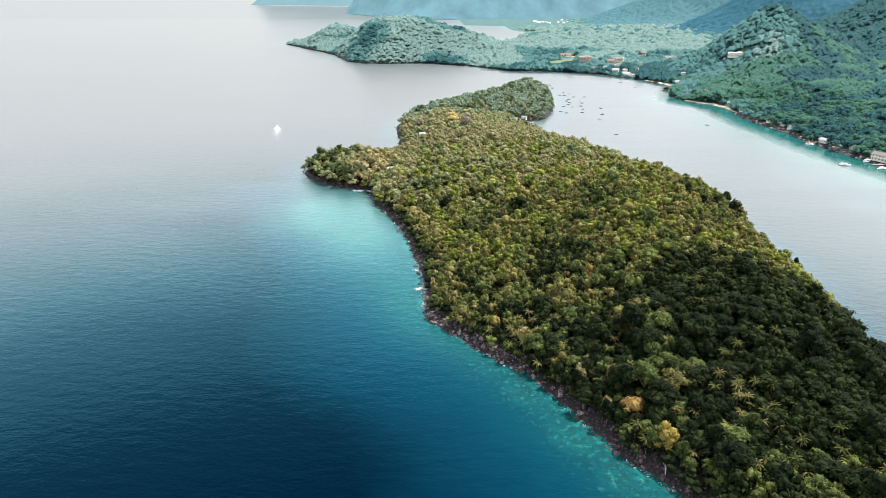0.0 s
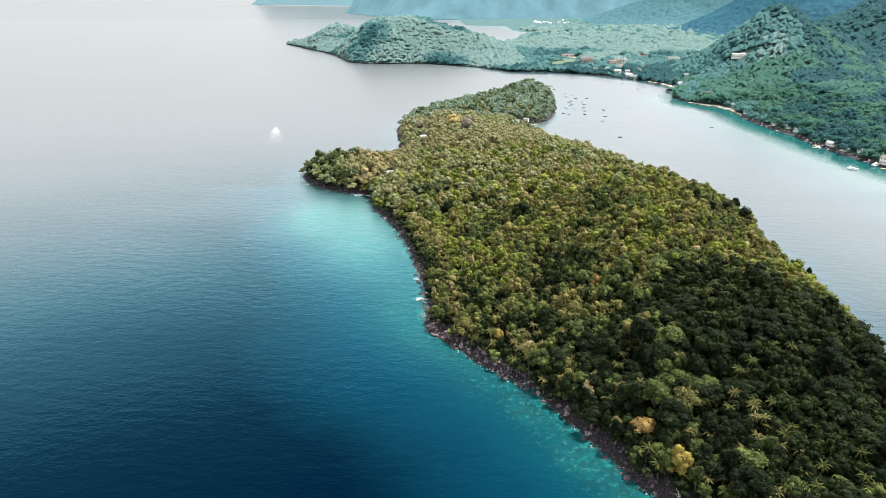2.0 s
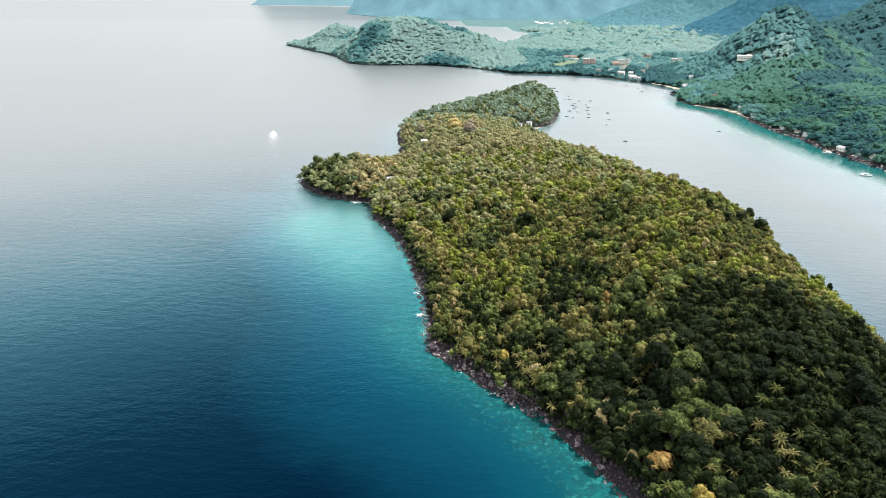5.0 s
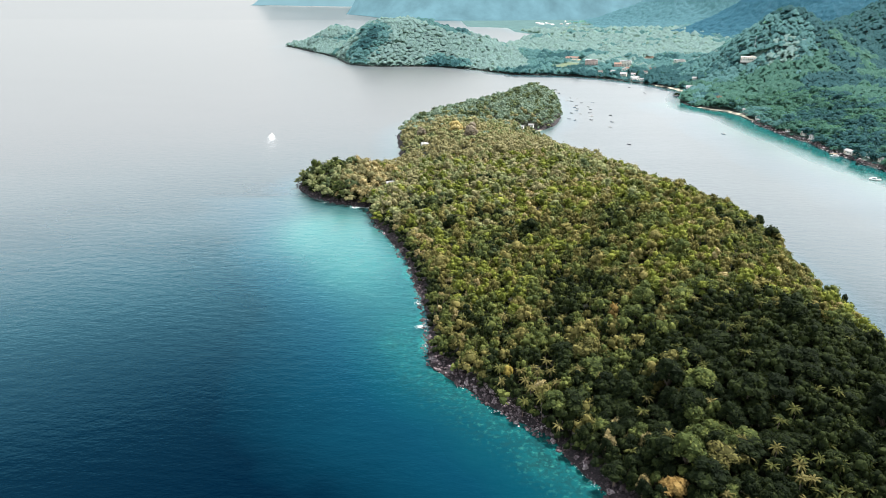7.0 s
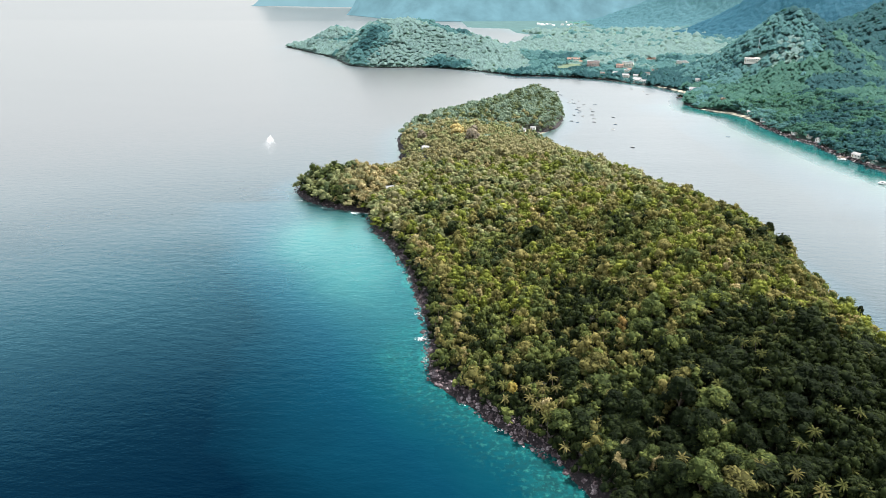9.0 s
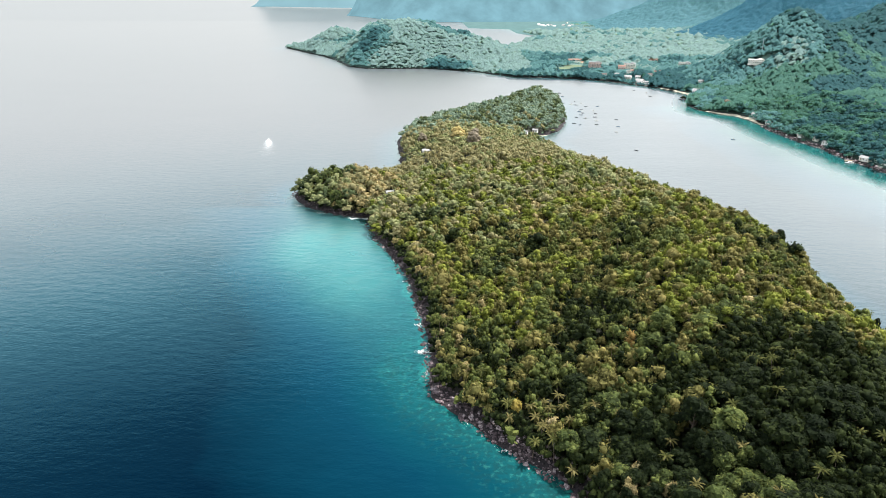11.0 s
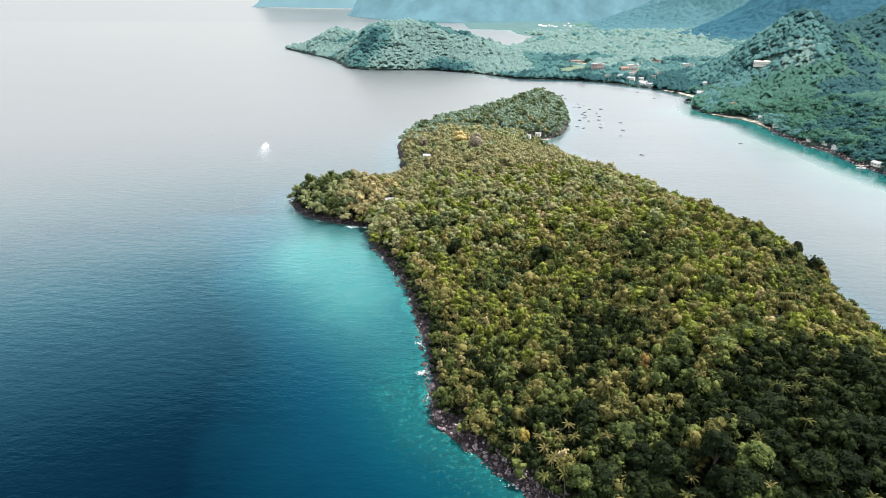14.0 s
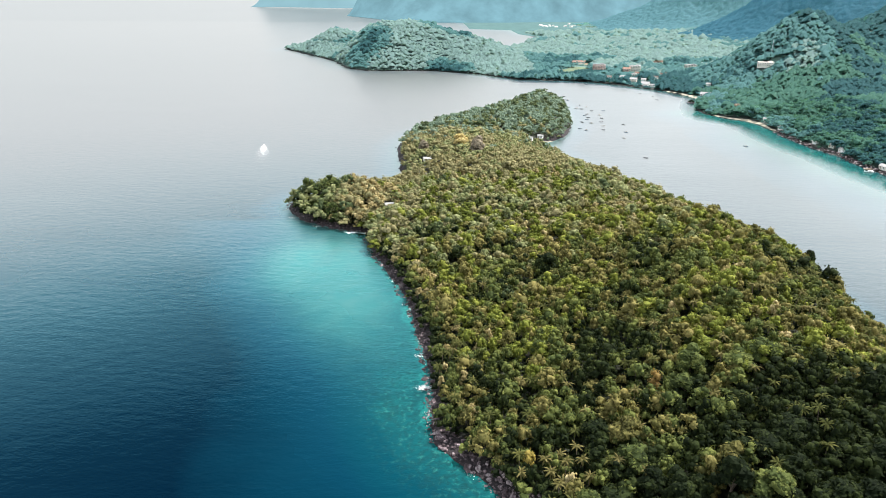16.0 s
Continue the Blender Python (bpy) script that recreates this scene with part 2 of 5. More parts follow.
    l.new(calc(n, l, "MAXIMUM", calc(n, l, "MULTIPLY_ADD", calm.outputs["Fac"], 0.2, 0.08), 0.1), gloss.inputs["Roughness"])
    l.new(ripple.outputs[0], gloss.inputs["Normal"])
    graze = n.new("ShaderNodeLayerWeight")
    graze.inputs["Blend"].default_value = 0.5
    l.new(ripple.outputs[0], graze.inputs["Normal"])
    slant = calc(n, l, "MULTIPLY_ADD", graze.outputs["Facing"], 1.67, -0.55, clamp=True)
    bay_sheen = n.new("ShaderNodeAttribute")
    bay_sheen.attribute_name = "bay_sheen"
    tint = ramp(n, l, slant, [(0.2, (0.18, 0.74, 1.0)), (0.46, (0.36, 0.84, 0.97)), (0.64, (0.84, 0.95, 0.96)), (0.80, (1.0, 0.97, 0.945)), (1.0, (0.93, 0.91, 0.885))])
    # the bay's gloss is painted paler, a sky sheen set by place
    l.new(blend(n, l, calc(n, l, "MULTIPLY", bay_sheen.outputs["Fac"], 0.7), tint, (0.955, 0.975, 0.975)), gloss.inputs["Color"])
    mirror = ramp(n, l, slant, [(0.0, (0, 0, 0)), (0.2, (0.025,) * 3), (0.4, (0.16,) * 3), (0.55, (0.39,) * 3), (0.72, (0.60,) * 3), (0.86, (0.71,) * 3), (1.0, (0.80,) * 3)])
    share = calc(n, l, "MULTIPLY", calc(n, l, "MULTIPLY", mirror, calc(n, l, "MULTIPLY_ADD", calm.outputs["Fac"], 0.385, 0.30)), calc(n, l, "MULTIPLY_ADD", foam, -0.9, 1.0))
    mix = n.new("ShaderNodeMixShader")
    l.new(share, mix.inputs[0]), l.new(p.outputs[0], mix.inputs[1]), l.new(gloss.outputs[0], mix.inputs[2])
    l.new(mix.outputs[0], n["Material Output"].inputs["Surface"])
    return m


SEA = water_material()


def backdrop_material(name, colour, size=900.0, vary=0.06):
    """Land and air so far off that an added glow stands in for the haze."""
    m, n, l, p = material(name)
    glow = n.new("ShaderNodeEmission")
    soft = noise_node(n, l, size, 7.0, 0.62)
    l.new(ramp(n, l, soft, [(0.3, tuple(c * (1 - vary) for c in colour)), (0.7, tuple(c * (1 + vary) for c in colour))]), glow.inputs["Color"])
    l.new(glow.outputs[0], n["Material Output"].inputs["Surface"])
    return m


# ---- the lie of the land ----
def value_noise(x, y, seed=0):
    """Smooth noise from -1 to 1 with a period of about one metre, for numpy arrays."""
    xi, yi = np.floor(x), np.floor(y)
    u, v = x - xi, y - yi
    u, v = u * u * (3 - 2 * u), v * v * (3 - 2 * v)

    def corner(a, b):
        s = np.sin(a * 127.1 + b * 311.7 + seed * 74.7) * 43758.5453
        return (s - np.floor(s)) * 2 - 1
    low = corner(xi, yi) * (1 - u) + corner(xi + 1, yi) * u
    high = corner(xi, yi + 1) * (1 - u) + corner(xi + 1, yi + 1) * u
    return low * (1 - v) + high * v


def fbm(x, y, size, octaves=3, seed=0):
    total, gain = 0, 1.0
    for k in range(octaves):
        total = total + gain * value_noise(x / size * 2 ** k + 17.3 * k, y / size * 2 ** k - 9.1 * k, seed + k)
        gain *= 0.5
    return total / 1.75


# plans of the two coasts, anticlockwise round the land
ISLAND = [(-120, 596), (-109, 576), (-85, 557), (-66, 549), (-57, 548), (-52, 524), (-40, 488), (-27, 455), (-19, 425), (-13, 389),
          (-7, 360), (-6, 344), (-6, 322), (-3, 306), (6, 294), (22, 274), (42, 254), (55, 230), (65, 210), (75, 190), (86, 176),
          (100, 150), (135, 132), (185, 140), (200, 180), (206, 240), (209, 300), (211, 353), (216, 420), (209, 470), (196, 525),
          (182, 580), (164, 640), (146, 705), (134, 770), (122, 815), (108, 838), (114, 852), (132, 868), (150, 890)]
ISLAND += [(169, 950), (182, 1040), (190, 1112), (182, 1160), (150, 1168), (108, 1110), (66, 1040), (8, 962), (-36, 900), (-50, 830),
           (-44, 770), (-38, 716), (-35, 668), (-52, 650), (-80, 644), (-106, 638), (-124, 624), (-126, 606)]
MAINLAND = [(-480, 2196), (-390, 2039), (-277, 1838), (-208, 1644), (-163, 1605), (-16, 1606), (83, 1544), (157, 1455), (275, 1434),
            (336, 1385), (371, 1338), (403, 1294), (428, 1210), (405, 1150), (386, 1100), (388, 1060), (402, 1021), (422, 1005),
            (429, 960), (425, 913), (425, 843), (434, 789), (431, 732), (438, 677), (448, 629), (456, 560), (470, 450), (500, 300),
            (600, 60), (900, -300), (4200, -600), (5600, 2600), (5200, 5600), (-300, 5600), (-161, 4718), (130, 4300)]
MAINLAND += [(140, 3420), (330, 3330), (330, 3000), (420, 2780), (570, 2720), (560, 2690), (400, 2640), (300, 2500), (250, 2300),
             (120, 2120), (-60, 2040), (-180, 2140), (-260, 2260), (-380, 2240)]


def inside_distance(plan, x, y):
    """Metres from the coast: positive on land, negative over water."""
    best, odd = np.full(x.shape, 1e9), np.zeros(x.shape, bool)
    for (ax, ay), (bx, by) in zip(plan, plan[1:] + plan[:1]):
        ex, ey = bx - ax, by - ay
        t = np.clip(((x - ax) * ex + (y - ay) * ey) / (ex * ex + ey * ey), 0, 1)
        best = np.minimum(best, (x - ax - t * ex) ** 2 + (y - ay - t * ey) ** 2)
        cross = (ay > y) != (by > y)
        odd ^= cross & (x < ex * (y - ay) / (ey if ey else 1e-9) + ax)
    return np.sqrt(best) * np.where(odd, 1, -1)


def hill(x, y, cx, cy, h, sx, sy):
    return h * np.exp(-0.5 * (((x - cx) / sx) ** 2 + ((y - cy) / sy) ** 2))


def island_height(x, y, d):
    """Ground level of the island; d from inside_distance, roughened a little."""
    d = d + fbm(x, y, 14, 3, 5) * 3.0
    rise = 1.4 * np.clip(d, -6, 3) / 3 + 5.0 * (1 - np.exp(-np.maximum(d - 3, 0) / 28))
    tops = (hill(x, y, 132, 316, 25, 40, 66) + hill(x, y, 190, 300, 5, 22, 45) + hill(x, y, 112, 645, 4, 36, 40) + hill(x, y, 165, 435, 22.5, 62, 66) + hill(x, y, 95, 570, 15, 80, 70)
            + hill(x, y, 24, 720, 13, 55, 80) + hill(x, y, -95, 602, 8, 24, 24) + hill(x, y, 60, 930, 9, 70, 60) + hill(x, y, 150, 1080, 12, 40, 75))
    keep = np.clip(d / 30, 0, 1)
    return rise + tops * keep * (2 - keep) + fbm(x, y, 45, 3, 8) * 2.0 * keep


def mainland_height(x, y, d):
    d = d + fbm(x, y, 30, 3, 15) * 6.0
    rise = 1.5 * np.clip(d, -8, 4) / 4 + 5 * (1 - np.exp(-np.maximum(d - 4, 0) / 90))
    tops = (hill(x, y, -168, 1800, 62, 72, 110) + hill(x, y, -45, 1805, 64, 75, 105) + hill(x, y, 75, 1800, 38, 85, 100)
            + hill(x, y, -294, 2090, 55, 75, 80) + hill(x, y, 655, 1310, 112, 76, 125) + hill(x, y, 600, 1000, 14, 80, 130)
            + hill(x, y, 640, 640, 20, 110, 250) + hill(x, y, 1500, 1750, 260, 220, 380) + hill(x, y, 1330, 760, 240, 240, 420))
    keep = np.clip(d / 90, 0, 1)
    return rise + tops * (0.25 * np.clip(d / 25, 0, 1) + 0.75 * keep * (2 - keep)) * (1 + 0.22 * fbm(x, y, 190, 4, 21)) + fbm(x, y, 60, 3, 31) * 2.0 * keep

# ---- building blocks ----
def mesh_of(name, verts, faces, materials, index=None, smooth=True):
    """A mesh from numpy arrays of vertices and triangles."""
    me = bpy.data.meshes.new(name)
    verts, faces = np.asarray(verts, np.float32), np.asarray(faces, np.int32)
    me.vertices.add(len(verts)), me.loops.add(faces.size), me.polygons.add(len(faces))
    me.vertices.foreach_set("co", verts.ravel())
    me.loops.foreach_set("vertex_index", faces.ravel())
    me.polygons.foreach_set("loop_start", np.arange(0, faces.size, 3, dtype=np.int32))
    for m in materials:
        me.materials.append(m)
    if index is not None:
        me.polygons.foreach_set("material_index", np.asarray(index, np.int32))
    me.polygons.foreach_set("use_smooth", np.full(len(faces), smooth))
    me.update(calc_edges=True)
    return me


def part(name, data, parent, m=None, label="", mat=None):
    """Links a mesh, or a bmesh with its material, as one part of a thing."""
    if isinstance(data, bmesh.types.BMesh):
        me = bpy.data.meshes.new(name)
        data.to_mesh(me), data.free()
        me.materials.append(mat)
        data = me
    ob = new(name, data)
    ob.parent = parent
    if m is not None:
        ob.matrix_basis = m
    return tagged(ob, label)


def box(bm, size, at, bevel=0.0, taper=1.0):
    """Adds a box standing on at, with a narrower or wider top and softened edges."""
    made = bmesh.ops.create_cube(bm, size=1.0)["verts"]
    for v in made:
        k = taper if v.co.z > 0 else 1.0
        v.co = Vector((v.co.x * size[0] * k + at[0], v.co.y * size[1] * k + at[1], (v.co.z + 0.5) * size[2] + at[2]))
    if bevel:
        edges = list({e for v in made for e in v.link_edges})
        bmesh.ops.bevel(bm, geom=edges, offset=bevel, segments=1, affect="EDGES")
    return bm


def ball(sub):
    bm = bmesh.new()
    bmesh.ops.create_icosphere(bm, subdivisions=sub, radius=1.0)
    v = np.array([x.co[:] for x in bm.verts])
    f = np.array([[x.index for x in y.verts] for y in bm.faces])
    bm.free()
    return v, f


BALLS = {k: ball(k) for k in (1, 2, 3)}


def lump(rng, sub, rough):
    """A ball with an uneven skin."""
    v, f = BALLS[sub]
    k = 1 + rough * (rng.random(len(v)) - 0.5) * 2
    low = v @ rng.normal(size=(3, 3))
    k = k + 0.16 * np.sin(low[:, 0] * 2.2 + rng.random() * 6) + 0.12 * np.sin(low[:, 1] * 3 + rng.random() * 6)
    return v * k[:, None], f


def joined(pieces):
    """Several (verts, faces) as one."""
    vs, fs, n = [], [], 0
    for v, f in pieces:
        vs.append(v), fs.append(f + n)
        n += len(v)
    return np.concatenate(vs), np.concatenate(fs)


def leaf_cards(rng, centres, normals, size):
    """Small folded leaf sprays, two triangles each, set roughly along the given normals."""
    n = len(centres)
    nrm = normals + rng.normal(scale=0.36, size=(n, 3))
    nrm /= np.linalg.norm(nrm, axis=1)[:, None]
    a = np.cross(nrm, rng.normal(size=(n, 3)))
    a /= np.linalg.norm(a, axis=1)[:, None] + 1e-9
    b = np.cross(nrm, a)
    s = (size * (0.6 + 0.8 * rng.random(n)))[:, None]
    quad = np.stack([centres - a * s, centres - b * s * 0.55 - nrm * s * 0.2, centres + a * s, centres + b * s * 0.55 - nrm * s * 0.2], 1)
    base = np.arange(n)[:, None] * 4
    return quad.reshape(-1, 3), np.concatenate([base + [0, 1, 2], base + [0, 2, 3]])


def crown_shape(rng, clumps, sub, leaves, leaf, tall=1.0, core=0.86):
    """An uneven crown of leaf clumps under a shell of leaf sprays, one metre in radius, its middle at the height 1.7."""
    out = []
    for k in range(clumps):
        ring = math.sqrt((k + 0.5) / clumps)
        turn = k * 2.4 + rng.random() * 0.9
        c = np.array([math.cos(turn) * ring * 0.74, math.sin(turn) * ring * 0.74, 1.6 + tall * (0.5 - 0.85 * ring ** 2 + (rng.random() - 0.5) * 0.45)])
        r = (0.6 - 0.2 * ring) * (0.7 + 0.6 * rng.random()) * (8 / (clumps + 3)) ** 0.33
        v, f = lump(rng, sub, 0.26)
        f = f[v[f][:, :, 2].mean(1) > -0.45]
        out.append((v * r * core * np.array([1, 1, 0.95]) + c, f))
        each = leaves // clumps
        if each:
            w = rng.normal(size=(each, 3))
            w[:, 2] = np.abs(w[:, 2]) * 0.95 - 0.45
            w /= np.linalg.norm(w, axis=1)[:, None]
            out.append(leaf_cards(rng, c + w * r * np.array([1, 1, 0.95]) * (0.84 + 0.34 * rng.random((each, 1))), w + np.array([0, 0, 0.35]), leaf))
    return joined(out)


def tufted_crown(rng, tufts):
    """A far tree: a dome of small leaf tufts round a rough core, one metre in radius, its middle at the height 1.7."""
    t = np.arange(6) * math.pi / 3
    v = np.concatenate([[(0.0, 0.0, 1.9)], np.stack([0.9 * np.cos(t), 0.9 * np.sin(t), np.full(6, 1.1)], 1)]) + rng.normal(size=(7, 3)) * 0.06
    out = [(v, np.array([(0, j + 1, (j + 1) % 6 + 1) for j in range(6)]))]
    for k in range(tufts):
        ring, turn = math.sqrt((k + 0.4) / tufts), k * 2.4 + rng.random()
        t = (np.arange(4) + rng.random()) * math.pi / 2
        v = np.concatenate([[(0.0, 0.0, 0.55)], np.stack([np.cos(t), np.sin(t), -0.45 + 0.4 * rng.random(4)], 1)]) + rng.normal(size=(5, 3)) * 0.14
        f = np.array([(0, j + 1, (j + 1) % 4 + 1) for j in range(4)])
        tilt = np.array([math.cos(turn), math.sin(turn)]) * 0.75 * ring
        v[:, 2] -= v[:, :2] @ tilt
        c = np.array([math.cos(turn) * ring * 0.85, math.sin(turn) * ring * 0.85, 1.85 - 0.65 * ring ** 2 + 0.16 * rng.random()])
        out.append((v * (0.46 + 0.2 * rng.random()) + c, f))
    return joined(out)


def tube(points, radii, sides=6):
    """A tapered round stem along the points."""
    pts = [np.array(p, float) for p in points]
    vs, fs = [], []
    for k, (p, r) in enumerate(zip(pts, radii)):
        d = pts[min(k + 1, len(pts) - 1)] - pts[max(k - 1, 0)]
        d /= np.linalg.norm(d)
        a = np.cross(d, [0.3, 1, 0.1])
        a /= np.linalg.norm(a)
        b = np.cross(d, a)
        for s in range(sides):
            t = 2 * math.pi * s / sides
            vs.append(p + (a * math.cos(t) + b * math.sin(t)) * r)
    for k in range(len(pts) - 1):
        for s in range(sides):
            i, j = k * sides + s, k * sides + (s + 1) % sides
            fs += [(i, j, j + sides), (i, j + sides, i + sides)]
    return np.array(vs), np.array(fs)


def trunk_shape(rng, limbs=4, sides=6):
    out = [tube([(0, 0, -0.25), (0.02, 0.03, 0.6), (0.05, 0, 1.25), (0.03, 0.02, 1.8)], [0.095, 0.075, 0.06, 0.03], sides)]
    for k in range(limbs):
        t = k * 2.1 + rng.random()
        out.append(tube([(0.03, 0, 0.85 + 0.1 * k), (0.25 * math.cos(t), 0.25 * math.sin(t), 1.25 + 0.08 * k),
                         (0.55 * math.cos(t), 0.55 * math.sin(t), 1.6 + 0.06 * k)], [0.045, 0.035, 0.015], max(4, sides - 2)))
    return joined(out)


def frond_shape(rng, length, droop, steps=6, width=0.34):
    """One arching palm leaf: two rows of leaflets that hang from a rib."""
    vs, fs = [], []
    for k in range(steps + 1):
        s = k / steps
        x, z = length * s * (1 - 0.18 * droop * s), length * (0.42 * s - (0.45 + 0.5 * droop) * s * s)
        w = width * (math.sin(math.pi * min(1, 0.12 + s * 0.95)) ** 0.6) * (0.85 + 0.3 * rng.random())
        vs += [(x, 0, z), (x + 0.15, w, z - w * 0.75), (x + 0.15, -w, z - w * 0.75)]
        if k:
            i, j = 3 * k, 3 * k - 3
            fs += [(j, i, i + 1), (j, i + 1, j + 1), (i, j, j + 2), (i, j + 2, i + 2)]
    return np.array(vs), np.array(fs)


def palm_trunk_shape(rng, height):
    lean = (rng.random(2) - 0.5) * 1.6
    pts = [(lean[0] * (k / 5) ** 2, lean[1] * (k / 5) ** 2, -0.3 + (height + 0.3) * k / 5) for k in range(6)]
    return tube(pts, [0.24, 0.17, 0.15, 0.14, 0.13, 0.15], 6), pts[-1]


def palm_shape(rng):
    """A whole palm in one for the far ones, ten metres tall."""
    (v, f), top = palm_trunk_shape(rng, 8.5)
    out = [(v, f)]
    for k in range(12):
        fv, ff = frond_shape(rng, 3.2, 0.3 + 0.9 * rng.random(), 3, 0.3)
        t = k * 2.4
        rot = np.array([[math.cos(t), -math.sin(t), 0], [math.sin(t), math.cos(t), 0], [0, 0, 1]])
        out.append((fv @ rot.T + np.array(top), ff))
    return joined(out)


def scattered(shapes, x, y, z, size, rng, kind, flat=None):
    """Copies of numpy shapes set down at many places, as one big array, with a material number for each triangle."""
    vs, fs, ms, n = [], [], [], 0
    pick = rng.integers(0, len(shapes), len(x))
    turn = rng.random(len(x)) * 2 * math.pi
    for k, (v, f) in enumerate(shapes):
        who = np.nonzero(pick == k)[0]
        if not len(who):
            continue
        c, s = np.cos(turn[who])[:, None], np.sin(turn[who])[:, None]
        r = size[who][:, None]
        h = r if flat is None else r * flat[who][:, None]
        p = np.stack([(v[:, 0] * c - v[:, 1] * s) * r + x[who][:, None], (v[:, 0] * s + v[:, 1] * c) * r + y[who][:, None], v[:, 2] * h + z[who][:, None]], 2)
        base = n + np.arange(len(who))[:, None, None] * len(v)
        vs.append(p.reshape(-1, 3)), fs.append((f[None] + base).reshape(-1, 3)), ms.append(np.repeat(kind[who], len(f)))
        n += len(who) * len(v)
    return np.concatenate(vs), np.concatenate(fs), np.concatenate(ms)


def spaced(rng, x0, x1, y0, y1, step):
    """Places on a loose, shuffled grid."""
    gx, gy = np.meshgrid(np.arange(x0, x1, step), np.arange(y0, y1, step * 0.87))
    gx = gx + (np.arange(gx.shape[0]) % 2)[:, None] * step * 0.5
    return (gx + (rng.random(gx.shape) - 0.5) * step * 0.85).ravel(), (gy + (rng.random(gy.shape) - 0.5) * step * 0.85).ravel()


# ---- sea and land ----
def spread(lo, hi, step, far, grow=1.22):
    """Grid lines, close from lo to hi and wider and wider out to far."""
    core, left, right, s = list(np.arange(lo, hi + 0.1, step)), [], [], step
    a, b = lo, core[-1]
    while b < far or a > -far:
        s *= grow
        a, b = a - s, b + s
        left.append(a), right.append(b)
    return np.array(left[::-1] + core + right)


def sheet(xs, ys):
    x, y = np.meshgrid(xs, ys)
    w, h = len(xs), len(ys)
    i = (np.arange(h - 1)[:, None] * w + np.arange(w - 1)[None]).ravel()
    return x.ravel(), y.ravel(), np.concatenate([np.stack([i, i + 1, i + w + 1], 1), np.stack([i, i + w + 1, i + w], 1)])


def far_sea(x, y):
    """The last of the open sea, towards the horizon, stands in for many more miles of it: it climbs gently, five degrees, to the skyline."""
    return 0.09 * np.maximum(y - 4100, 0) * np.clip((-150 - x) / 250, 0, 1)


def build_sea():
    x, y, f = sheet(spread(-240, 500, 6, 30000), np.sort(np.append(spread(110, 1240, 6, 30000), np.arange(3900, 5400, 100.0))))
    me = mesh_of("water", np.stack([x, y, far_sea(x, y)], 1), f, [SEA])
    me.normals_split_custom_set_from_vertices(np.tile((0.0, 0.0, 1.0), (len(x), 1)))
    di, dm = -inside_distance(ISLAND, x, y), -inside_distance(MAINLAND, x, y)
    west = np.where((x < 90) & (y < 575), 1.0, 2.8)
    d = np.maximum(di + fbm(x, y, 16, 3, 5) * 2.0, 0) * west
    depth_i = (3.0 * (1 - np.exp(-d / 2.0)) + 0.11 * d + (d / 18) ** 2)
    shelf = (np.exp(-(((x + 82) / 42) ** 2 + ((y - 492) / 58) ** 2)) + 0.6 * np.exp(-(((x + 50) / 34) ** 2 + ((y - 425) / 48) ** 2))
             + 0.22 * np.exp(-(((x + 32) / 28) ** 2 + ((y - 365) / 45) ** 2)))
    bank = np.exp(-(((x + 76) / 30) ** 2 + ((y - 498) / 34) ** 2))
    lagoon = np.exp(-(((x - 128) / 26) ** 2 + ((y - 846) / 26) ** 2))
    pockets = sum(np.exp(-(((x - a) / r) ** 2 + ((y - b) / r) ** 2)) for a, b, r in [(38, 238, 8), (54, 206, 7), (68, 182, 9), (-16, 352, 8), (-22, 330, 9)])
    depth_i = depth_i * (1 - 0.55 * np.minimum(pockets, 1))
    k = np.clip(1.25 * shelf, 0, 1)
    me.attributes.new("milky", "FLOAT", "POINT").data.foreach_set("value", k.astype(np.float32))
    depth_i = np.minimum(depth_i, np.maximum(depth_i, 0.05) ** (1 - k) * (2.0 - 0.6 * bank) ** k) * (1 - 0.9 * lagoon)
    d = np.maximum(dm + fbm(x, y, 30, 3, 15) * 4.0, 0)
    # extra depth inshore darkens the colour, painting the reflection of the wooded shore
    inshore_dark = np.clip((940 - y) / 40, 0, 1) * (x > 300)
    depth_m = (0.6 * (1 - np.exp(-d / 3)) + 0.032 * d + (d / (34 + 8 * fbm(x, y, 40, 2, 19))) ** 3) * np.where((y < 1090) & (x > 0), 1.0, 6.0)
    depth_m = depth_m * (1 - inshore_dark) + inshore_dark * (0.8 + 3.4 * np.exp(-d / 9) + (d / 42) ** 3)
    depth = np.minimum(np.minimum(depth_i, depth_m), 60)
    east = np.clip((x - 20) / 200, 0, 1)
    east = east ** 2 * (3 - 2 * east) * np.clip((1900 - y) / 500, 0, 1)
    south = np.clip((1100 - y) / 80, 0, 1)
    # also scales the sky mirror, weakened inshore in place of reflected woods
    swell_mirror = 1 - east * (1 - np.clip(0.4 - 0.65 * south + dm / 38, -0.25, 1.0))
    swell_mirror = swell_mirror * (1 + 0.04 * east * fbm(x, y * 9, 120, 2, 23)) * (1 + 0.12 * (1 - east) * np.clip((760 - y) / 300, 0.15, 1) * fbm(x + 0.5 * y, y * 1.8, 75, 3, 27))
    me.attributes.new("swell_mirror", "FLOAT", "POINT").data.foreach_set("value", swell_mirror.astype(np.float32))
    # where the painted pale sheen of the bay lies
    me.attributes.new("bay_sheen", "FLOAT", "POINT").data.foreach_set("value", (east * np.clip(0.2 + dm / 60, 0, 1)).astype(np.float32))
    me.attributes.new("depth", "FLOAT", "POINT").data.foreach_set("value", depth.astype(np.float32))
    tagged(new("water", me), "calm tropical sea, navy offshore and turquoise over shallow reef", "sea", kind="structure")


build_sea()


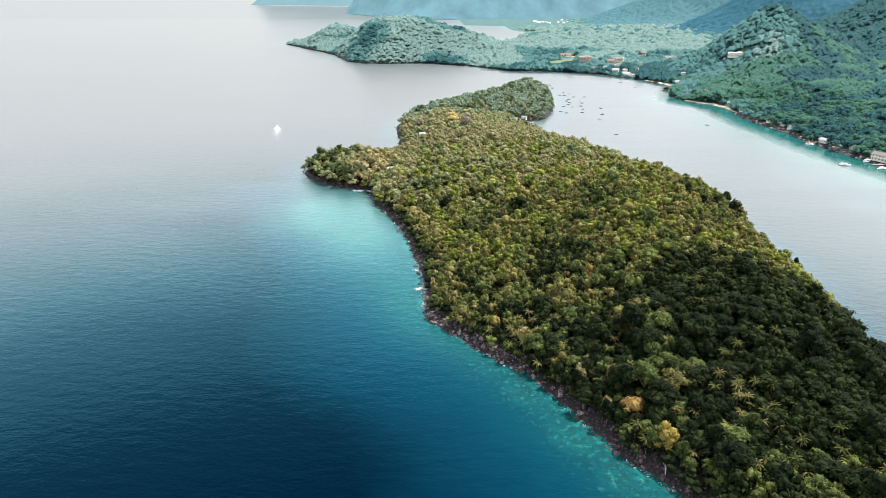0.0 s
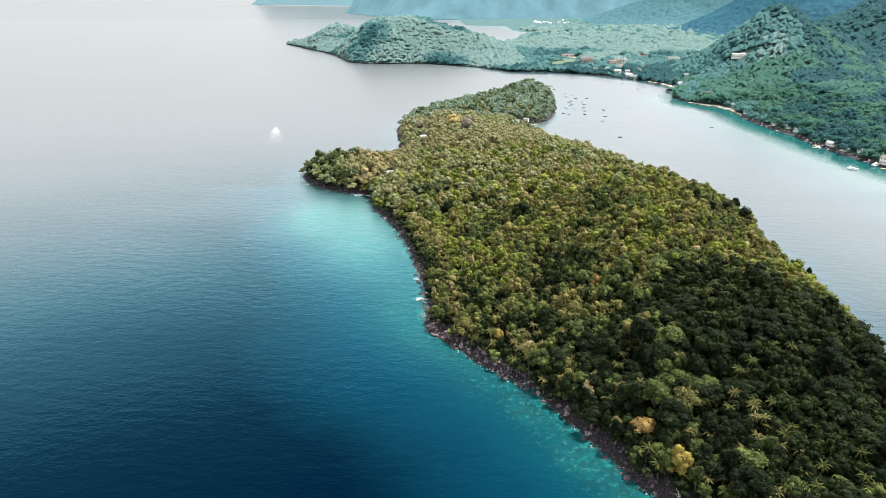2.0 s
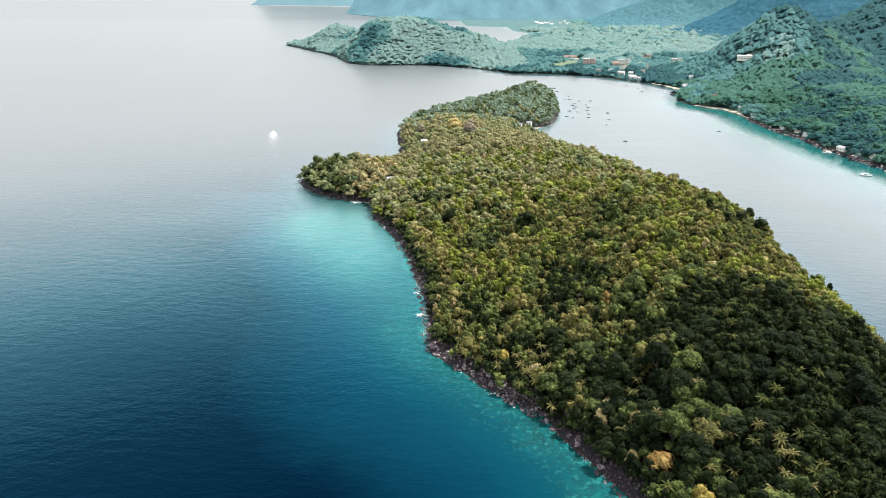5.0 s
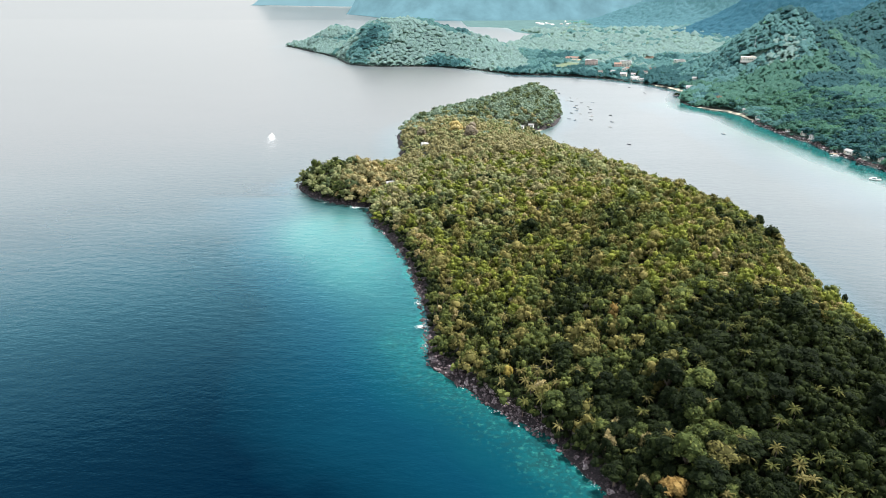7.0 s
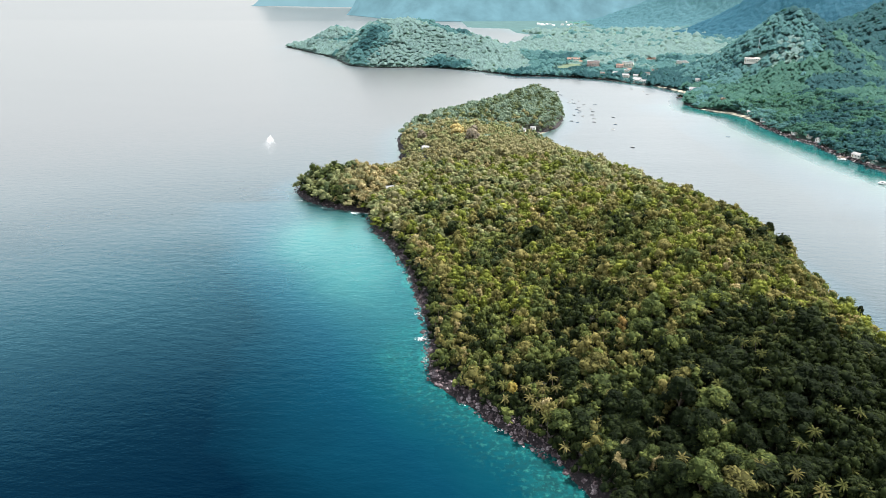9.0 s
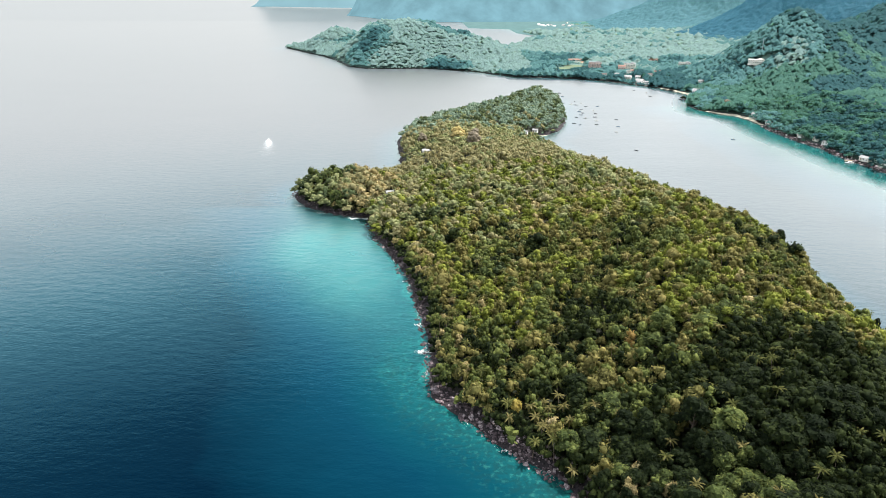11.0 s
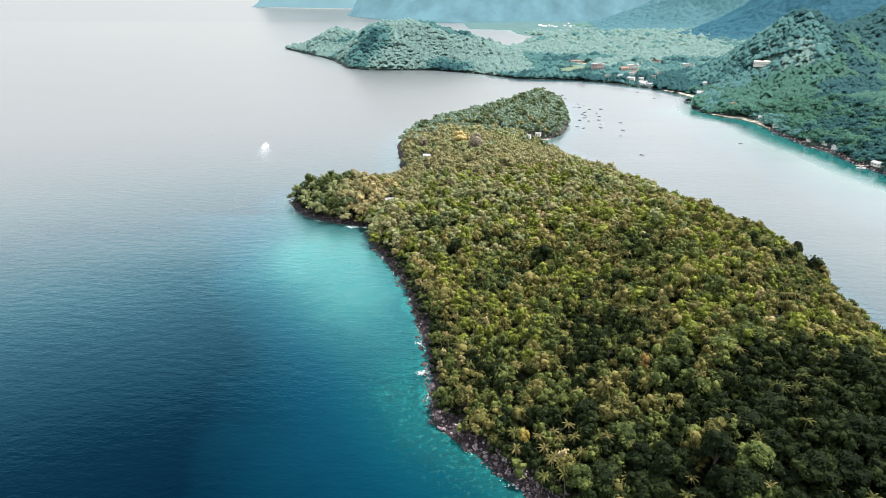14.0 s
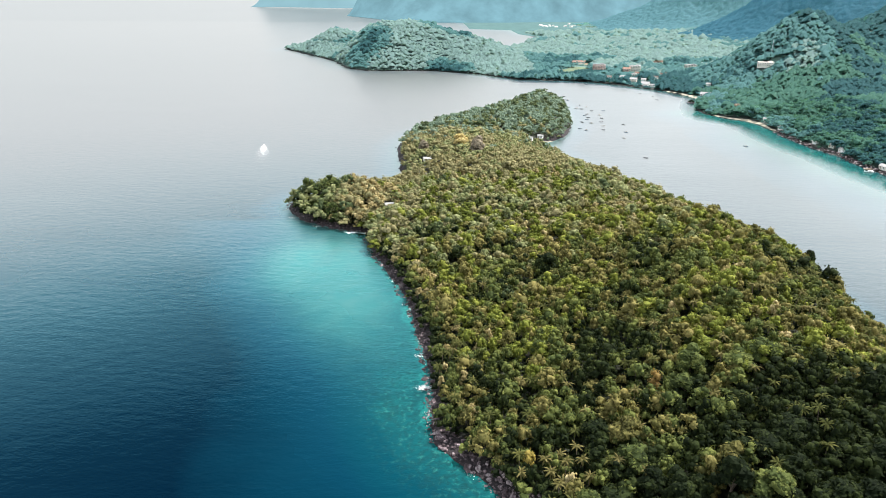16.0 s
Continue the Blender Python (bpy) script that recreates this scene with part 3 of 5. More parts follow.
def build_ground(plan, height, xs, ys, mat, label):
    x, y, f = sheet(xs, ys)
    d = inside_distance(plan, x, y)
    z = height(x, y, d)
    f = f[(d[f] > -9).any(1)]
    used, f = np.unique(f, return_inverse=True)
    me = mesh_of("ground", np.stack([x, y, z], 1)[used], f.reshape(-1, 3), [mat])
    return tagged(new("ground", me), label, "ground", kind="structure")


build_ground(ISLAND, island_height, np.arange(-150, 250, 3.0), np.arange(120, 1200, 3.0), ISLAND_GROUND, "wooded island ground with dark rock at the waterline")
build_ground(MAINLAND, mainland_height, np.concatenate([np.arange(-500, 800, 10.0), np.arange(800, 2200, 30.0), np.arange(2200, 5700, 120.0)]),
             np.concatenate([np.arange(-600, 200, 60.0), np.arange(200, 2461, 10.0)]), COAST_GROUND,
             "hilly mainland coast under dense tropical woods")

# ---- woods of the island ----
KINDS = ["deep", "green", "olive", "lime", "tan", "rust", "gold", "grey", "frond", "frond_dark"]
rng = np.random.default_rng(7)


def island_trees():
    """Where the island's trees stand, how wide they are and of what kind."""
    x, y = spaced(rng, -150, 240, 120, 1200, 5.0)
    d = inside_distance(ISLAND, x, y)
    d2 = d + fbm(x, y, 12, 2, 3) * 2.5
    keep = d2 > np.where(y > 852, -1.2, np.where(y > 650, 1.2, np.where(x < -45, 1.5, np.where(y < 275, 3.0, 5.0))))
    for hx, hy, hr in [(-14, 703, 7), (-17, 657, 5), (-54, 600, 5), (-41, 578, 5), (103, 848, 7), (117, 864, 7), (98, 818, 4), (83, 184, 3)]:
        keep &= np.hypot(x - hx, (y - hy + hr * 0.9) * 0.7) > hr * 1.25
    x, y, d = x[keep], y[keep], d[keep]
    z = island_height(x, y, d)
    big, small = fbm(x, y, 80, 2, 40), fbm(x, y, 21, 2, 41)
    u = rng.random(len(x))
    w = rng.random(len(x))
    size = 2.5 + 1.9 * w ** 2 + 0.6 * small + np.where(w > 0.94, 1.1, 0)
    size = np.clip(size * np.where(y > 470, 1.25, np.where(y > 380, 1.12, 1.0)) * np.where(x < -76, 1.15, np.where(x < -45, 1.3, np.clip(0.62 + d / 32, 0.62, 1.0))), 1.6, 6.6)
    size = size * (1 + 0.32 * np.clip((330 - y) / 70, 0, 1))
    # low growth on the neck before the lagoon
    size = size * (1 - 0.42 * np.exp(-(((x - 122) / 34) ** 2 + ((y - 765) / 75) ** 2)))
    tone = 0.45 * big + 0.62 * small + 0.85 * (u - 0.5)
    # the shaded hollow south-east of the summit: its shade painted with darker leaf kinds
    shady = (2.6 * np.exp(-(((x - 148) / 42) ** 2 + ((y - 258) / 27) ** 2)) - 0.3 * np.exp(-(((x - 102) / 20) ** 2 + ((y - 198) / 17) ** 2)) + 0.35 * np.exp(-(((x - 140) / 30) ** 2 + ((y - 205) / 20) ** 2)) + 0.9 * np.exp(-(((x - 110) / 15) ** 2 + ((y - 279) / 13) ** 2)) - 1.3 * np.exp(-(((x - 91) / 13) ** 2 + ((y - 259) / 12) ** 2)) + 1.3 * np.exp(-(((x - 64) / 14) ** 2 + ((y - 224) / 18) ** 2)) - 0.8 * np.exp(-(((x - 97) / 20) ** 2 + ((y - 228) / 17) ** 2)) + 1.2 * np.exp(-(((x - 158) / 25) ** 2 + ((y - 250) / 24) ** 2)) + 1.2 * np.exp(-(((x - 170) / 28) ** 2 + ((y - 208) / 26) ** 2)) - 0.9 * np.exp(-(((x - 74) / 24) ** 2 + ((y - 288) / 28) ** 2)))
    # lighter leaf kinds painted where the woods look sunlit
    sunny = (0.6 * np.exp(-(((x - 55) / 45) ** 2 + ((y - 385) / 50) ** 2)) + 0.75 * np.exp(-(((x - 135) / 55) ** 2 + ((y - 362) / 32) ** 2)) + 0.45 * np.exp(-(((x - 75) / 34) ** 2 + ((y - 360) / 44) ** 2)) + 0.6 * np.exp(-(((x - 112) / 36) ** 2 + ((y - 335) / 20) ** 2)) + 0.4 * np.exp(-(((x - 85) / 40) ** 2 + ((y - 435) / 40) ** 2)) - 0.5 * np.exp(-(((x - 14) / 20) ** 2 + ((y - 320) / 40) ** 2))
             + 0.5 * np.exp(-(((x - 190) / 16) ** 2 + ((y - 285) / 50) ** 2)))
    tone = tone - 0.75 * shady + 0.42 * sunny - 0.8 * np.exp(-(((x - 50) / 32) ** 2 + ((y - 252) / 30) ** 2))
    # leaf choice lightened far out for haze and darkened close in
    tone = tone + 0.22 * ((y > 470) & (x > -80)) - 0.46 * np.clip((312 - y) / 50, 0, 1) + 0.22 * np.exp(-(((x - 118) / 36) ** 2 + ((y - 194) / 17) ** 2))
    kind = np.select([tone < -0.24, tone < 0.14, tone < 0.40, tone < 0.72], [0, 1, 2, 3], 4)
    kind = np.where((kind == 4) & (rng.random(len(x)) < 0.5), 2, kind)
    edge = (d < 20) & (x < 75) & (y < 500) & (rng.random(len(x)) < 0.5)
    kind = np.where(edge, rng.choice([2, 4, 2, 1, 1], len(x)), kind)
    kind = np.where(x < -76, rng.choice([0, 7, 1, 1], len(x)), kind)
    dry = np.exp(-(((x + 60) / 20) ** 2 + ((y - 588) / 34) ** 2))
    kind = np.where(rng.random(len(x)) < 1.4 * dry, rng.choice([4, 4, 4, 2], len(x)), kind)
    kind = np.where((y > 620) & (kind == 3), 2, kind)
    kind = np.where(y > 850, rng.choice([0, 1, 2], len(x)), kind)
    clump = fbm(x, y, 30, 2, 50)
    grove = (np.exp(-(((x - 112) / 24) ** 2 + ((y - 200) / 28) ** 2)) + 0.9 * np.exp(-(((x - 38) / 13) ** 2 + ((y - 281) / 11) ** 2))
             + 0.6 * np.exp(-(((x - 56) / 12) ** 2 + ((y - 322) / 12) ** 2)) + 0.7 * np.exp(-(((x + 55) / 20) ** 2 + ((y - 588) / 18) ** 2)))
    palm = rng.random(len(x)) < 0.07 + 0.26 * np.clip(clump + 0.15, 0, 1) + 0.36 * grove - 0.05 * shady
    kind = np.where(palm & (y < 640), np.where(rng.random(len(x)) < 0.22 + 0.4 * grove - 0.5 * shady, 8, 9), kind)
    size = np.where((kind == 4) & (dry < 0.3), np.minimum(size, 3.0), size)
    thin = (y < 640) | (rng.random(len(x)) < 0.8)
    x, y, z, d, size, kind = (a[thin] for a in (x, y, z, d, size, kind))
    return x, y, z, d, size, kind


tx, ty, tz, td, tsize, tkind = island_trees()
# single trees that stand out by their colour: place, crown radius, kind
for px, py, pr, pk in [(78, 211, 5.6, "rust"), (85, 192, 4.6, "gold"), (81, 310, 3.2, "rust"), (33, 692, 8.0, "grey"),
                       (8, 465, 5.5, "deep"), (-68, 564, 4.0, "tan"), (-18, 735, 6.0, "grey"), (26, 728, 5.0, "tan"), (30, 284, 3.0, "gold"), (-100, 600, 4.0, "deep"), (-84, 592, 3.8, "green")]:
    near = np.hypot(tx - px, ty - py) > pr * 0.75
    tx, ty, tz, td, tsize, tkind = (a[near] for a in (tx, ty, tz, td, tsize, tkind))
    pd = inside_distance(ISLAND, np.array([px * 1.0]), np.array([py * 1.0]))
    tx, ty, td, tsize, tkind = np.append(tx, px), np.append(ty, py), np.append(td, pd), np.append(tsize, pr), np.append(tkind, KINDS.index(pk))
    tz = np.append(tz, island_height(np.array([px * 1.0]), np.array([py * 1.0]), pd))

NEAR_SHAPES = [crown_shape(rng, 9 + 2 * k, 2, 850, 0.094, 0.8 + 0.25 * k, 0.8) for k in range(4)]
MID_SHAPES = [crown_shape(rng, 6 + k, 1, 170, 0.145, 1.0 + 0.12 * k, 0.72) for k in range(5)]
FAR_SHAPES = [crown_shape(rng, 5 + k % 2, 1, 84, 0.155, 0.85 + 0.1 * k, 0.72) for k in range(4)]
FARTHEST_SHAPES = [crown_shape(rng, 4 + k % 2, 1, 44, 0.19, 0.8 + 0.1 * k, 0.72) for k in range(4)]
COAST_SHAPES = [tufted_crown(rng, 6) for k in range(8)]
TRUNKS = [mesh_of("trunk", *trunk_shape(rng), [BARK]) for k in range(3)]
CROWNS = {(k, s): mesh_of("crown", *NEAR_SHAPES[s], [LEAF[k]], smooth=False) for k in KINDS[:8] + ["yellow"] for s in range(4)}
TREE_LABEL = {
    "deep": "broadleaf tree with a dense dark green crown, shade in its colour", "green": "broadleaf tree with a full mid green crown",
    "olive": "broadleaf tree with an olive green crown", "lime": "broadleaf tree with a fresh lime green crown",
    "tan": "half-dry tree with a thin tan crown", "rust": "tree with withered rust brown foliage",
    "gold": "tree with a golden yellow crown", "grey": "nearly leafless tree with a greyish mauve crown", "yellow": "broad tree with a pale yellow crown"}


def tree(x, y, z, r, kind, turn, s):
    base = tagged(new("tree"), TREE_LABEL[kind], "tree", "island trees")
    part("trunk", TRUNKS[s % 3], base)
    part("crown", CROWNS[kind, s], base)
    base.matrix_basis = pose(x, y, z, 0, 0, turn) @ Matrix.Diagonal((r, r, max(math.sqrt(r * 3.6), 0.78 * r) * (0.8 + 0.13 * (s % 4)), 1))
    return base


FRONDS = {c: [mesh_of("frond", *frond_shape(rng, 2.7 + 0.22 * k, 0.15 + 0.28 * k), [LEAF[c]], smooth=False) for k in range(4)] for c in ("frond", "frond_dark")}


def palm(height, colour):
    base = tagged(new("palm_tree"), ("tall coconut palm with pale yellowish drooping fronds" if colour == "frond" else "tall coconut palm with dark green drooping fronds"), "palm tree", "island palms")
    (v, f), top = palm_trunk_shape(rng, height)
    part("trunk", mesh_of("trunk", v, f, [BARK]), base)
    for k in range(14):
        part("frond", FRONDS[colour][(k * 3 + int(height)) % 4], base, pose(*top, 0, (-28, 0, 22)[k % 3], k * 137.5))
    return base


# the nearest stretch as single trees, the rest as woods
order = np.argsort(np.hypot(tx - 85, (ty - 215) * 0.8))
broad = [i for i in order if tkind[i] < 8][:150]
large = [i for i in np.argsort(np.hypot(tx - 85, ty - 215) - 90 * tsize) if tkind[i] < 8 and ty[i] < 470 and i not in broad][:80]
broad += large
odd = [i for i in range(len(tx)) if KINDS[tkind[i]] in ("rust", "gold", "grey") and ty[i] > 645 and i not in broad][-10:]
palms = [i for i in order if tkind[i] >= 8][:260]
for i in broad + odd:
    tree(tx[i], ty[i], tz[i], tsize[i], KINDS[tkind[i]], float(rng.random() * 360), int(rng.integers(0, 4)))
patterns = {k: [palm(7.0 + 0.9 * n, KINDS[k]) for n in range(4)] for k in (8, 9)}
count = {8: 0, 9: 0}
for i in palms:
    where, k = pose(tx[i], ty[i], tz[i], 0, 0, float(rng.random() * 360)), int(tkind[i])
    if count[k] < 4:
        patterns[k][count[k]].matrix_basis = where
    else:
        copy_thing(patterns[k][count[k] % 4], where)
    count[k] += 1

rest = np.ones(len(tx), bool)
rest[broad + odd + palms] = False
mats = [LEAF[k] for k in KINDS]


def woods(who, shapes, label, mats=mats):
    v, f, m = scattered(shapes, tx[who], ty[who], tz[who], tsize[who], rng, tkind[who], np.where(tx[who] < -60, 0.86, np.sqrt(3.6 / tsize[who])) * (0.7 + 0.6 * rng.random(who.sum())))
    tagged(new("woodland", mesh_of("woodland", v, f, mats, m)), label, "woods", kind="stuff")


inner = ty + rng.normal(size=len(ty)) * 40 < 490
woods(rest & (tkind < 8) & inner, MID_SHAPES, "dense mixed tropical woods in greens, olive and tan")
# from here outward the leaf lists swap in the haze-paled colours
woods(rest & (tkind < 8) & ~inner & (ty < 650), FAR_SHAPES, "dense green woods along the island's middle, paled with painted haze",
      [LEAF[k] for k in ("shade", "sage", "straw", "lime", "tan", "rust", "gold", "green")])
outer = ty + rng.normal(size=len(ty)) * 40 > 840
woods(rest & (tkind < 8) & ~inner & (ty >= 650) & ~outer, FARTHEST_SHAPES, "dense woods on the island's far end, paled with painted haze",
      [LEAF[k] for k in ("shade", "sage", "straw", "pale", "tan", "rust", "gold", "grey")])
woods(rest & (tkind < 8) & ~inner & (ty >= 650) & outer, FARTHEST_SHAPES, "woods on the island's outermost tip, greyed with painted haze",
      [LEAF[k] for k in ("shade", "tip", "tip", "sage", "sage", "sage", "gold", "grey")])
who = rest & (tkind >= 8)
v, f, m = scattered([palm_shape(rng) for k in range(3)], tx[who], ty[who], tz[who], 0.8 + 0.25 * rng.random(who.sum()), rng, tkind[who])
tagged(new("palm_grove", mesh_of("palm_grove", v, f, mats, m)), "coconut palms scattered through the woods", "palms", kind="stuff")

def undergrowth():
    """Low bushes that close the gaps between the trunks, coloured dark as shade."""
    x, y = spaced(rng, -135, 240, 125, 640, 4.9)
    d = inside_distance(ISLAND, x, y)
    keep = (d + fbm(x, y, 8, 2, 33) * 1.5 > np.where(x < -45, 2.0, np.where(y < 275, 1.2, 2.2))) & ((y < 430) | (d < 16))
    x, y, d = x[keep], y[keep], d[keep]
    size = 1.7 + 1.2 * rng.random(len(x)) + 0.7 * (d < 9)
    below = tkind >= 8
    x, y, d = np.append(x, tx[below] + 0.8), np.append(y, ty[below] + 0.5), np.append(d, td[below])
    size = np.append(size, 2.6 + 0.9 * rng.random(below.sum()))
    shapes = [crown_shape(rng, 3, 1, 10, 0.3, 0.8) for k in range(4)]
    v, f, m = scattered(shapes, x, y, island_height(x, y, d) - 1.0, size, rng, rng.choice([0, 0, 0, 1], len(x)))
    tagged(new("undergrowth", mesh_of("undergrowth", v, f, mats, m, smooth=False)), "dense low bushes under the island's trees, coloured dark for shade", "bushes", kind="stuff")


undergrowth()

# ---- shore rocks ----
BOULDERS = []
for k in range(7):
    v, f = lump(rng, 2, 0.2)
    v = np.sign(v) * np.abs(v) ** 0.8 * np.array([1.0, 0.6 + 0.4 * rng.random(), 0.5 + 0.25 * rng.random()])
    BOULDERS.append((v, f))


def shore_rocks():
    x, y = spaced(rng, -150, 240, 125, 900, 1.25)
    d = inside_distance(ISLAND, x, y)
    heap = fbm(x, y, 26, 2, 60)
    keep = (d > -2.4 - 3 * heap) & (d < 8.5) & (rng.random(len(x)) < 0.85 - 0.05 * np.abs(d - 2) + 0.35 * heap) & ((y < 700) | (rng.random(len(x)) < 0.15))
    keep &= ~((np.abs(x - 114) < 14) & (np.abs(y - 850) < 14))
    x, y, d = x[keep], y[keep], d[keep]
    size = 0.36 + 0.85 * rng.random(len(x)) ** 2.2 + np.where(rng.random(len(x)) > 0.97, 0.7, 0)
    return x, y, np.maximum(island_height(x, y, d), -0.2) + 0.12 * size, size


rx, ry, rz, rsize = shore_rocks()
near = np.argsort(np.hypot(rx - 25, ry - 265) - 40 * (rsize > 1))[:280]
BOULDER_MESH = [mesh_of("boulder", v, f, [ROCK], smooth=False) for v, f in BOULDERS]
for k, i in enumerate(near):
    b = tagged(new("boulder", BOULDER_MESH[k % 7]), "dark volcanic boulder at the waterline", "boulder", "shore boulders")
    b.matrix_basis = pose(rx[i], ry[i], rz[i], 0, 0, float(rng.random() * 360)) @ Matrix.Scale(rsize[i], 4)
others = np.setdiff1d(np.arange(len(rx)), near)
SMALL_ROCKS = [lump(rng, 1, 0.3) for k in range(6)]
v, f, m = scattered([(v * np.array([1, 0.8, 0.6]), f) for v, f in SMALL_ROCKS], rx[others], ry[others], rz[others], rsize[others], rng, np.zeros(len(others), int))
tagged(new("shore_rocks", mesh_of("shore_rocks", v, f, [ROCK], smooth=False)), "jumbled dark volcanic rocks along the island's shore", "rocks", kind="stuff")


def coast_rocks():
    """Dark rocks between the mainland's huts and the water."""
    x, y = spaced(rng, 370, 480, 480, 1060, 2.1)
    d = inside_distance(MAINLAND, x, y) + fbm(x, y, 30, 3, 15) * 4
    keep = (d > -2) & (d < 6) & (rng.random(len(x)) < 0.75) & ~((y > 930) & (y < 1060))
    x, y, d = x[keep], y[keep], d[keep]
    size = 0.7 + 1.5 * rng.random(len(x)) ** 2.5
    v, f, m = scattered([(v * np.array([1, 0.8, 0.6]), f) for v, f in SMALL_ROCKS], x, y, np.maximum(mainland_height(x, y, inside_distance(MAINLAND, x, y)), -0.2) + 0.1, size, rng, np.zeros(len(x), int))
    tagged(new("shore_rocks", mesh_of("shore_rocks", v, f, [ROCK], smooth=False)), "dark rocks along the mainland shore below the huts", "rocks", kind="stuff")


coast_rocks()

# ---- woods of the mainland ----
def canopy(x, y, size, seed):
    """Rounded tree tops, side by side, as heights from 0 to 1, and a number of its own for each tree."""
    gx, gy = np.floor(x / size), np.floor(y / size)
    best, own = np.full(x.shape, 9.0), np.zeros(x.shape)
    for a in (-1, 0, 1):
        for b in (-1, 0, 1):
            cx, cy = gx + a, gy + b
            r1 = np.sin(cx * 127.1 + cy * 311.7 + seed) * 43758.5453
            r2 = np.sin(cx * 269.5 + cy * 183.3 + seed) * 24634.6345
            d = np.hypot(cx + r1 - np.floor(r1) - x / size, cy + r2 - np.floor(r2) - y / size)
            own = np.where(d < best, r1 * 7.3 - np.floor(r1 * 7.3), own)
            best = np.minimum(best, d)
    return 1 - np.clip(best, 0, 1) ** 2, own


def coast_tone(x, y, z, each):
    """Which of the four coastal leaf colours goes where, cloud shade and haze painted in."""
    tone = 1.1 * fbm(x, y, 130, 3, 70) + 0.3 * (each - 0.5)
    tone = tone - 1.0 * np.exp(-(((x - 780) / 90) ** 2 + ((y - 1180) / 300) ** 2)) - 0.7 * np.clip((x - 560) / 60, 0, 1) * np.clip((1050 - y) / 150, 0, 1) + 0.5 * ((x < 200) & (y > 1500))
    tone = tone + np.where(y > 1450, 0.7, 0.4) * fbm(x, y, 60, 2, 71) + 0.9 * np.exp(-(((x + 90) / 40) ** 2 + ((y - 1720) / 80) ** 2)) - 0.8 * np.exp(-(((x + 175) / 45) ** 2 + ((y - 1700) / 70) ** 2)) - 0.9 * np.exp(-(((x - 40) / 70) ** 2 + ((y - 1790) / 60) ** 2)) - 0.7 * np.exp(-(((x - 45) / 60) ** 2 + ((y - 1600) / 40) ** 2)) + 0.35 * ((y > 1450) & (x > 130) & (z < 25))
    tone = tone - 0.6 * np.clip((1020 - y) / 250, 0, 1) * np.clip((640 - x) / 80, 0, 1) + 0.5 * ((y > 1850) & (z < 30))
    # darkest leaves on the eastern slopes stand in for cloud shade
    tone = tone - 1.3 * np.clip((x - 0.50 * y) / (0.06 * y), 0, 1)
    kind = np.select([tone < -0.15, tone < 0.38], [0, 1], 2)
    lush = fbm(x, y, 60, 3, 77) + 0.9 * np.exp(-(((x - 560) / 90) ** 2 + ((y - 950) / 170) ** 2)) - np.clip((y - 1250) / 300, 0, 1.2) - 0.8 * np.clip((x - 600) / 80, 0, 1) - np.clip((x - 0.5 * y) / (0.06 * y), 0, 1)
    kind = np.where((kind == 0) & (y < 1250) & (fbm(x, y, 38, 2, 79) + 0.4 * (each * 7 % 1 - 0.5) > 0), 3, kind)
    return np.where(lush + 0.4 * (each * 13 % 1 - 0.5) > 0.12, 3, kind)


def growth(x, y, d):
    """How high the coastal woods stand: 1 in full, less before houses and fields, 0 in clearings and over water."""
    full = np.clip((d + fbm(x, y, 40, 2, 13) * 2) / 5, 0, 1)
    for cx, cy, w, reach in OUTLOOKS:
        away = math.hypot(cx, cy)
        along, across = ((cx - x) * cx + (cy - y) * cy) / away, np.abs((cx - x) * cy - (cy - y) * cx) / away
        full = np.where((along > -4) & (along < reach) & (across < w / 2 + 3), np.minimum(full, 0.35), full)
    for cx, cy, cr in CLEARINGS:
        full = np.where(np.hypot(x - cx + (4 if cy < 1000 else 0), y - cy) < cr + (0.5 if cy < 860 else 1.5), 0, full)
    return full


def shore_belt(x, y, d):
    return (x < 640) & (y < 1040) & (d < 130)


def coast_trees():
    """The trees of the mainland, thinner towards the distance."""
    parts = []
    for x0, x1, y0, y1, step, r, near in [(380, 760, 480, 1060, 5.6, 5.5, True), (380, 1000, 480, 1500, 5.2, 4.3, False), (-20, 380, 1300, 1720, 5.4, 4.4, False), (380, 1100, 1500, 1720, 5.8, 4.8, False),
                                          (-490, -20, 1500, 2350, 5.6, 4.6, False), (-20, 330, 1720, 2350, 6.2, 5.0, False), (330, 1300, 1720, 2450, 8.4, 6.6, False),
                                          (1000, 1600, 800, 1720, 11.0, 9.0, False), (250, 1500, 2450, 2960, 12.0, 9.5, False)]:
        x, y = spaced(rng, x0, x1, y0, y1, step)
        d = inside_distance(MAINLAND, x, y)
        full = growth(x, y, d) * (d > -1)
        keep = (full > 0.2) & (x < 0.64 * y + 75) & (shore_belt(x, y, d) == near)
        x, y, d, full = x[keep], y[keep], d[keep], full[keep]
        size = r * np.clip(full * 1.3, 0.42, 1) * (1 + 0.35 * fbm(x, y, 34, 2, 83)) * np.clip(np.exp(rng.normal(size=len(x)) * 0.3), 0.6, 1.9)
        ground = mainland_height(x, y, d)
        parts.append((x, y, ground - 0.35 * size, size, coast_tone(x, y, ground, rng.random(len(x))), np.full(len(x), near)))
    return [np.concatenate(a) for a in zip(*parts)]


